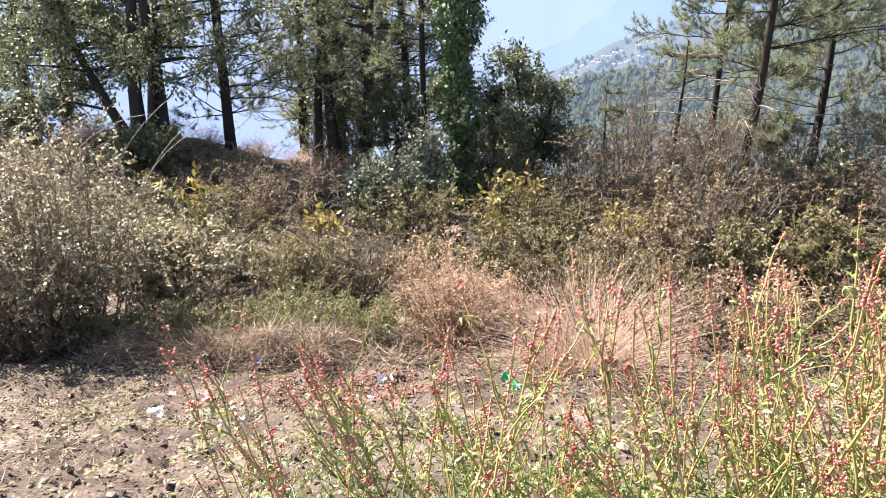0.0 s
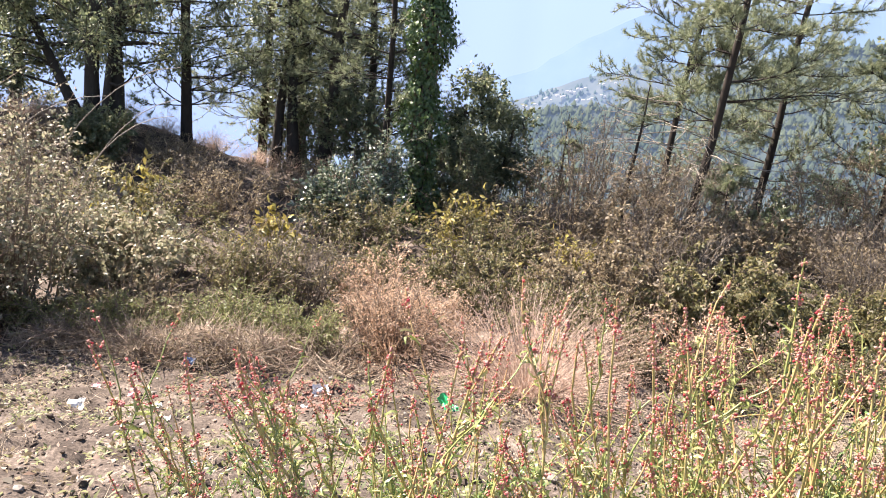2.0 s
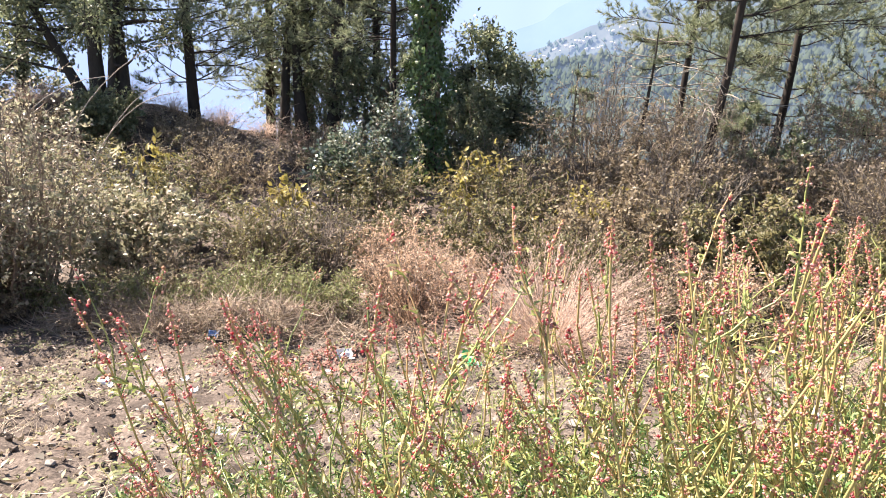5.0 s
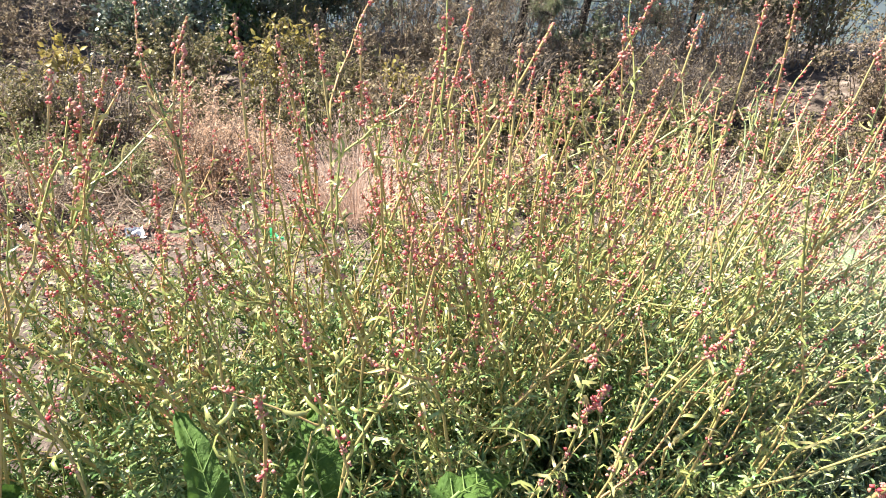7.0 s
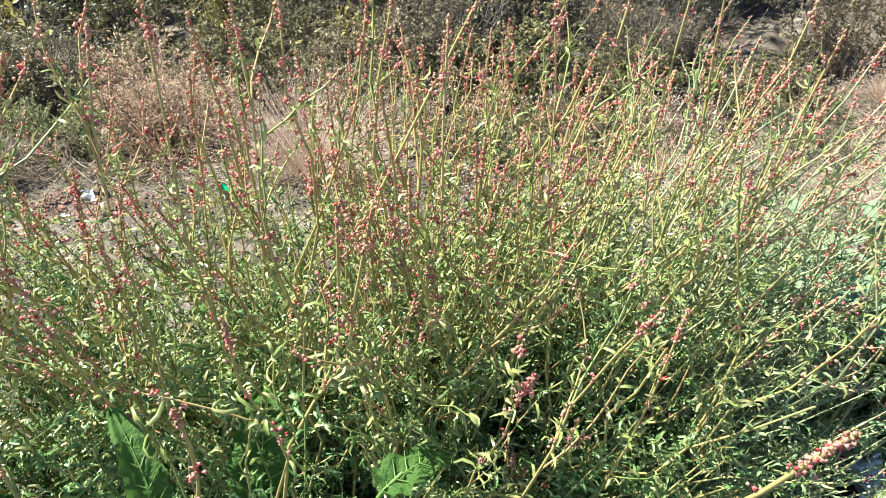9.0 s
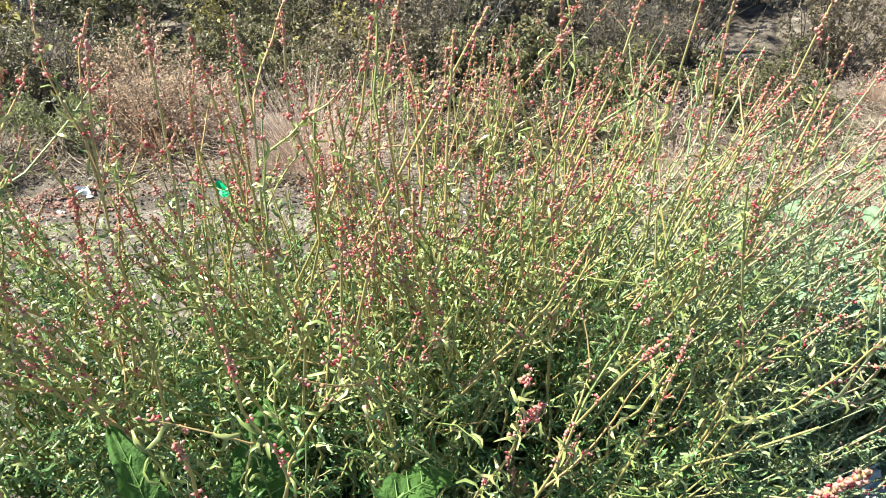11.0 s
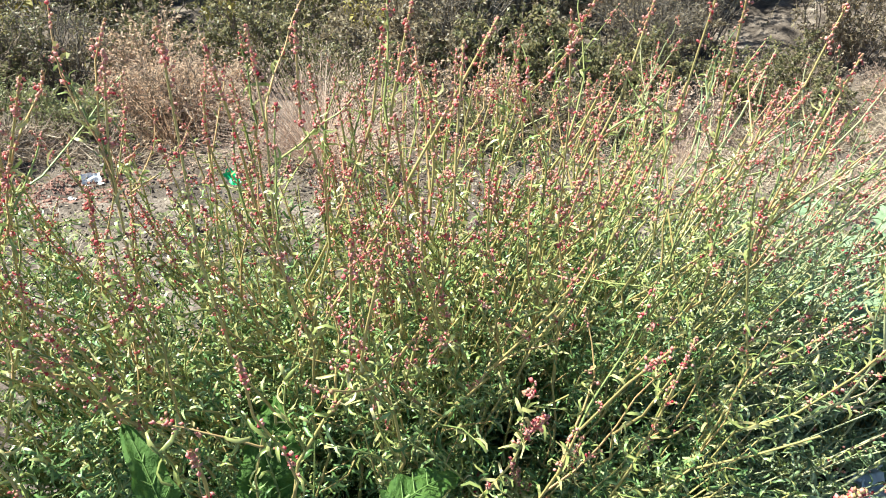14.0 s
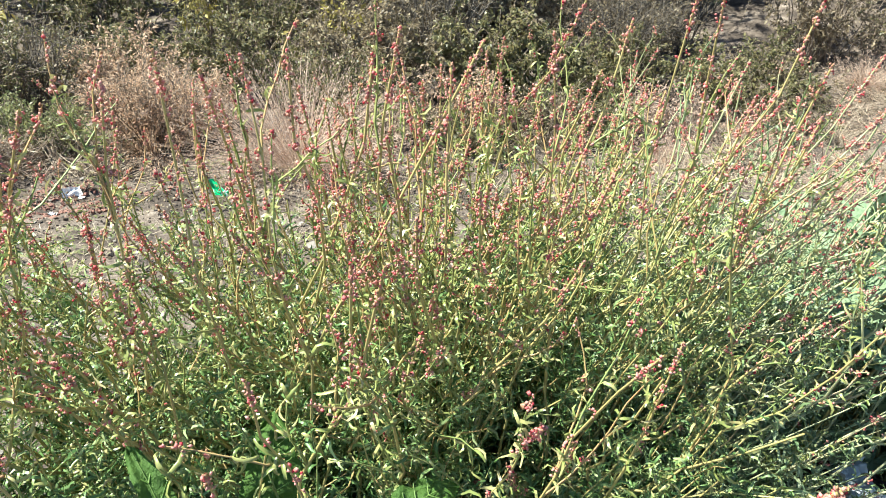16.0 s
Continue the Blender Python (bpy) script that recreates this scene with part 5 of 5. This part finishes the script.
# ---- broad leaves under the sorrel ----
def dock_leaf(length, width, curl, seed):
    """A long puckered leaf with a grooved midrib and wavy edge, 2 mm thick at the rib."""
    n, m = 37, 17
    u, v = np.meshgrid(np.linspace(0, 1, n), np.linspace(-1, 1, m), indexing="ij")
    w = width * np.sin(np.pi * np.clip(u * 0.93 + 0.05, 0, 1)) ** 0.6 * (1 - 0.25 * u)
    x = v * w * (1 + 0.06 * np.sin(u * 40 + seed))
    z = 0.18 * width * np.abs(v) ** 1.2 + 0.22 * width * np.sin(u * 24 + seed + 2 * np.abs(v)) * np.abs(v) ** 2 + 0.045 * width * np.cos(u * 46 - np.abs(v) * 9) * (1 - np.abs(v) * 0.5) + 0.16 * width * lump(u * 9, v * 2.2, 1, seed) + 0.4 * width * lump(u * 3, v * 1.5, 1, seed + 5) * np.abs(v)
    a = curl * u ** 1.5
    y, zz = length * np.sin(a) / max(curl, 0.05) if curl else length * u, -length * (1 - np.cos(a)) / max(curl, 0.05)
    p = np.stack([x, y + 0 * x, z + zz], -1).reshape(-1, 3)
    i, j = np.meshgrid(np.arange(n - 1), np.arange(m - 1), indexing="ij")
    f = np.stack([i * m + j, i * m + j + 1, (i + 1) * m + j + 1, (i + 1) * m + j], -1).reshape(-1, 4)
    return p, f


def mallow_leaf(r, seed):
    """A round leaf with a notch at the stalk, folded along its veins and scalloped at the edge."""
    g = np.random.default_rng(seed)
    n, m = 29, 6
    t = np.linspace(-np.pi * 0.94, np.pi * 0.94, n)
    q = np.linspace(0, 1, m)
    tt, qq = np.meshgrid(t, q, indexing="ij")
    edge = 1 + 0.025 * np.cos(tt * 7) + 0.025 * np.cos(tt * 25)
    x, y = r * qq * edge * np.sin(tt), r * qq * edge * np.cos(tt)
    z = r * (0.24 * qq * np.abs(np.cos(tt * 3.5)) + 0.04 * np.sin(qq * 16 + tt * 2) * qq + 0.30 * qq ** 2 * g.uniform(-1, 1) + 0.07 * np.sin(3 * tt + g.uniform(0, 6)) * qq ** 2)
    p = np.stack([x, y, z], -1).reshape(-1, 3)
    i, j = np.meshgrid(np.arange(n - 1), np.arange(m - 1), indexing="ij")
    f = np.stack([i * m + j, (i + 1) * m + j, (i + 1) * m + j + 1, i * m + j + 1], -1).reshape(-1, 4)
    return p, f


def placed(piece, m):
    v, f = piece
    v = np.asarray(v) @ np.array(m.to_3x3()).T + np.array(m.translation)
    return v, f


dock = thing("dock_plant", "dark green broad puckered dock leaves under sorrel", "plant", (0.36, 0.60, float(ground_z(0.36, 0.6)) - 0.01))
dz = dock.location.z
for k, (x, y, z, ln, wd, rx, rz, curl) in enumerate([
        (0.235, 0.34, 0.845, 0.10, 0.020, 62, 25, 1.0), (0.305, 0.40, 0.775, 0.11, 0.036, 60, -8, 1.0), (0.385, 0.31, 0.885, 0.075, 0.024, 28, -66, 1.3), (0.34, 0.36, 0.71, 0.13, 0.036, 10, 165, 0.8),
        (0.19, 0.37, 0.68, 0.14, 0.034, 25, 100, 0.8), (0.52, 0.33, 0.71, 0.13, 0.036, 15, -130, 0.7), (0.27, 0.36, 0.69, 0.16, 0.04, 15, 140, 0.9), (0.60, 0.36, 0.70, 0.14, 0.036, 18, -100, 0.7), (0.14, 0.46, 0.66, 0.15, 0.034, 45, 70, 0.6), (0.42, 0.32, 0.70, 0.13, 0.04, 8, -170, 0.7)]):
    m = pose(x - 0.36, y - 0.60, z - dz, rx, 0, rz)
    lf = part("leaf", [placed(dock_leaf(ln, wd * 0.85, curl, k), m)], DOCK, dock)
    rib = np.array([(0, ln * math.sin(curl * u ** 1.5) / curl, -ln * (1 - math.cos(curl * u ** 1.5)) / curl + 0.0012) for u in np.linspace(0.02, 0.95, 9)])
    veins = [tube(rib, wd * 0.035 * np.linspace(1, 0.3, 9), 5)]
    for e, u in [(e, u) for e in (-1, 1) for u in (0.15, 0.3, 0.45, 0.6, 0.75)]:
        a, b = (curl * v ** 1.5 for v in (u, min(1, u + 0.12)))
        w2 = 0.6 * wd * math.sin(math.pi * u) ** 0.6
        veins.append(tube(np.array([(0, ln * math.sin(a) / curl, -ln * (1 - math.cos(a)) / curl + 0.001), (e * w2, ln * math.sin(b) / curl, -ln * (1 - math.cos(b)) / curl + 0.16 * wd)]), [0.0006, 0.0003], 4))
    part("vein", [placed((np.concatenate([v for v, _ in veins]), np.concatenate([f + o for (_, f), o in zip(veins, np.cumsum([0] + [len(v) for v, _ in veins]))])), m)], VEIN, lf)
    foot = np.array(m.translation)
    part("stalk", [tube(np.array([(foot[0] * 0.4, foot[1] * 0.4, 0), foot * (0.75, 0.75, 0.6), foot, foot + np.array(m.to_3x3() @ Vector((0, ln * 0.5, 0.0))) * 0.5]), [0.0028, 0.0024, 0.002, 0.0014], 5)], VEIN, lf)

for k, (cx, cy, n, spread) in enumerate([(1.34, 0.68, 34, 0.18), (1.66, 0.86, 44, 0.25), (1.5, 0.54, 38, 0.21), (2.05, 1.0, 40, 0.28), (1.28, 0.46, 18, 0.12), (1.9, 0.66, 36, 0.26), (1.55, 0.36, 26, 0.17), (1.08, 0.50, 16, 0.1), (1.15, 0.64, 18, 0.14), (1.33, 0.56, 40, 0.16), (1.42, 0.44, 40, 0.15), (1.22, 0.52, 30, 0.1), (1.36, 0.32, 22, 0.1), (1.55, 0.30, 34, 0.15), (1.68, 0.42, 40, 0.17), (1.48, 0.42, 34, 0.14), (1.27, 0.45, 26, 0.09), (1.36, 0.50, 26, 0.11)]):
    r = np.random.default_rng(900 + k)
    cz = float(ground_z(cx, cy))
    plant = thing("mallow_plant", "round-leaved mallow with broad pale green leaves", "plant", (cx, cy, cz - 0.01), "mallow plants")
    for j in range(n):
        a, d = r.uniform(0, 6.28), spread * math.sqrt(r.random())
        top = np.array((math.cos(a) * d, math.sin(a) * d, r.uniform(0.08, 0.34 + 0.1 * (cy < 0.6)) - 0.3 * d))
        m = pose(*top, r.normal() * 22 - 18, r.normal() * 22, r.uniform(-180, 180))
        lf = part("leaf", [placed(mallow_leaf(r.uniform(0.025, 0.046), k * 50 + j), m)], MALLOW, plant)
        part("stalk", [tube(np.array([top * (0.15, 0.15, 0), top * (0.6, 0.6, 0.55), top * (0.95, 0.95, 0.93), top]), [0.0026, 0.0024, 0.002, 0.0016], 4)], STEM, lf)

# crumpled packaging caught at the foot of the plants
bag = litter("plastic_bag", "crumpled clear and white plastic bag under the stems", 1.115, 0.40, 0.10, 0.10, CLEAR, 71, 0.022, (28, 10, 15), 0.035, 40)
part("fold", crumple(0.05, 0.045, 30, 0.014, 72), WHITE, bag).location = (0.01, -0.03, 0.02)
PRINT = plastic("printed_paper", (0.5, 0.5, 0.52), 0.5, 0)
sack = litter("printed_sack", "crumpled grey printed sack with dark bars of print", 1.22, 0.325, 0.15, 0.10, PRINT, 81, 0.02, (10, 0, 30), 0.004, 40)
INK = plastic("ink", (0.03, 0.03, 0.035), 0.5, 0)
(sv, sf), = crumple(0.15, 0.10, 40, 0.02, 81)
cell = np.arange(39 * 39)
ci, cj = cell // 39, cell % 39
for row in range(4, 36, 5):
    on = (cj >= row) & (cj < row + 2) & (ci > 4) & (ci < 18 + (row * 7) % 16) & (ci % 6 != 0)
    part("print", [(sv + (0, 0, 0.0015), sf[cell[on]])], INK, sack)
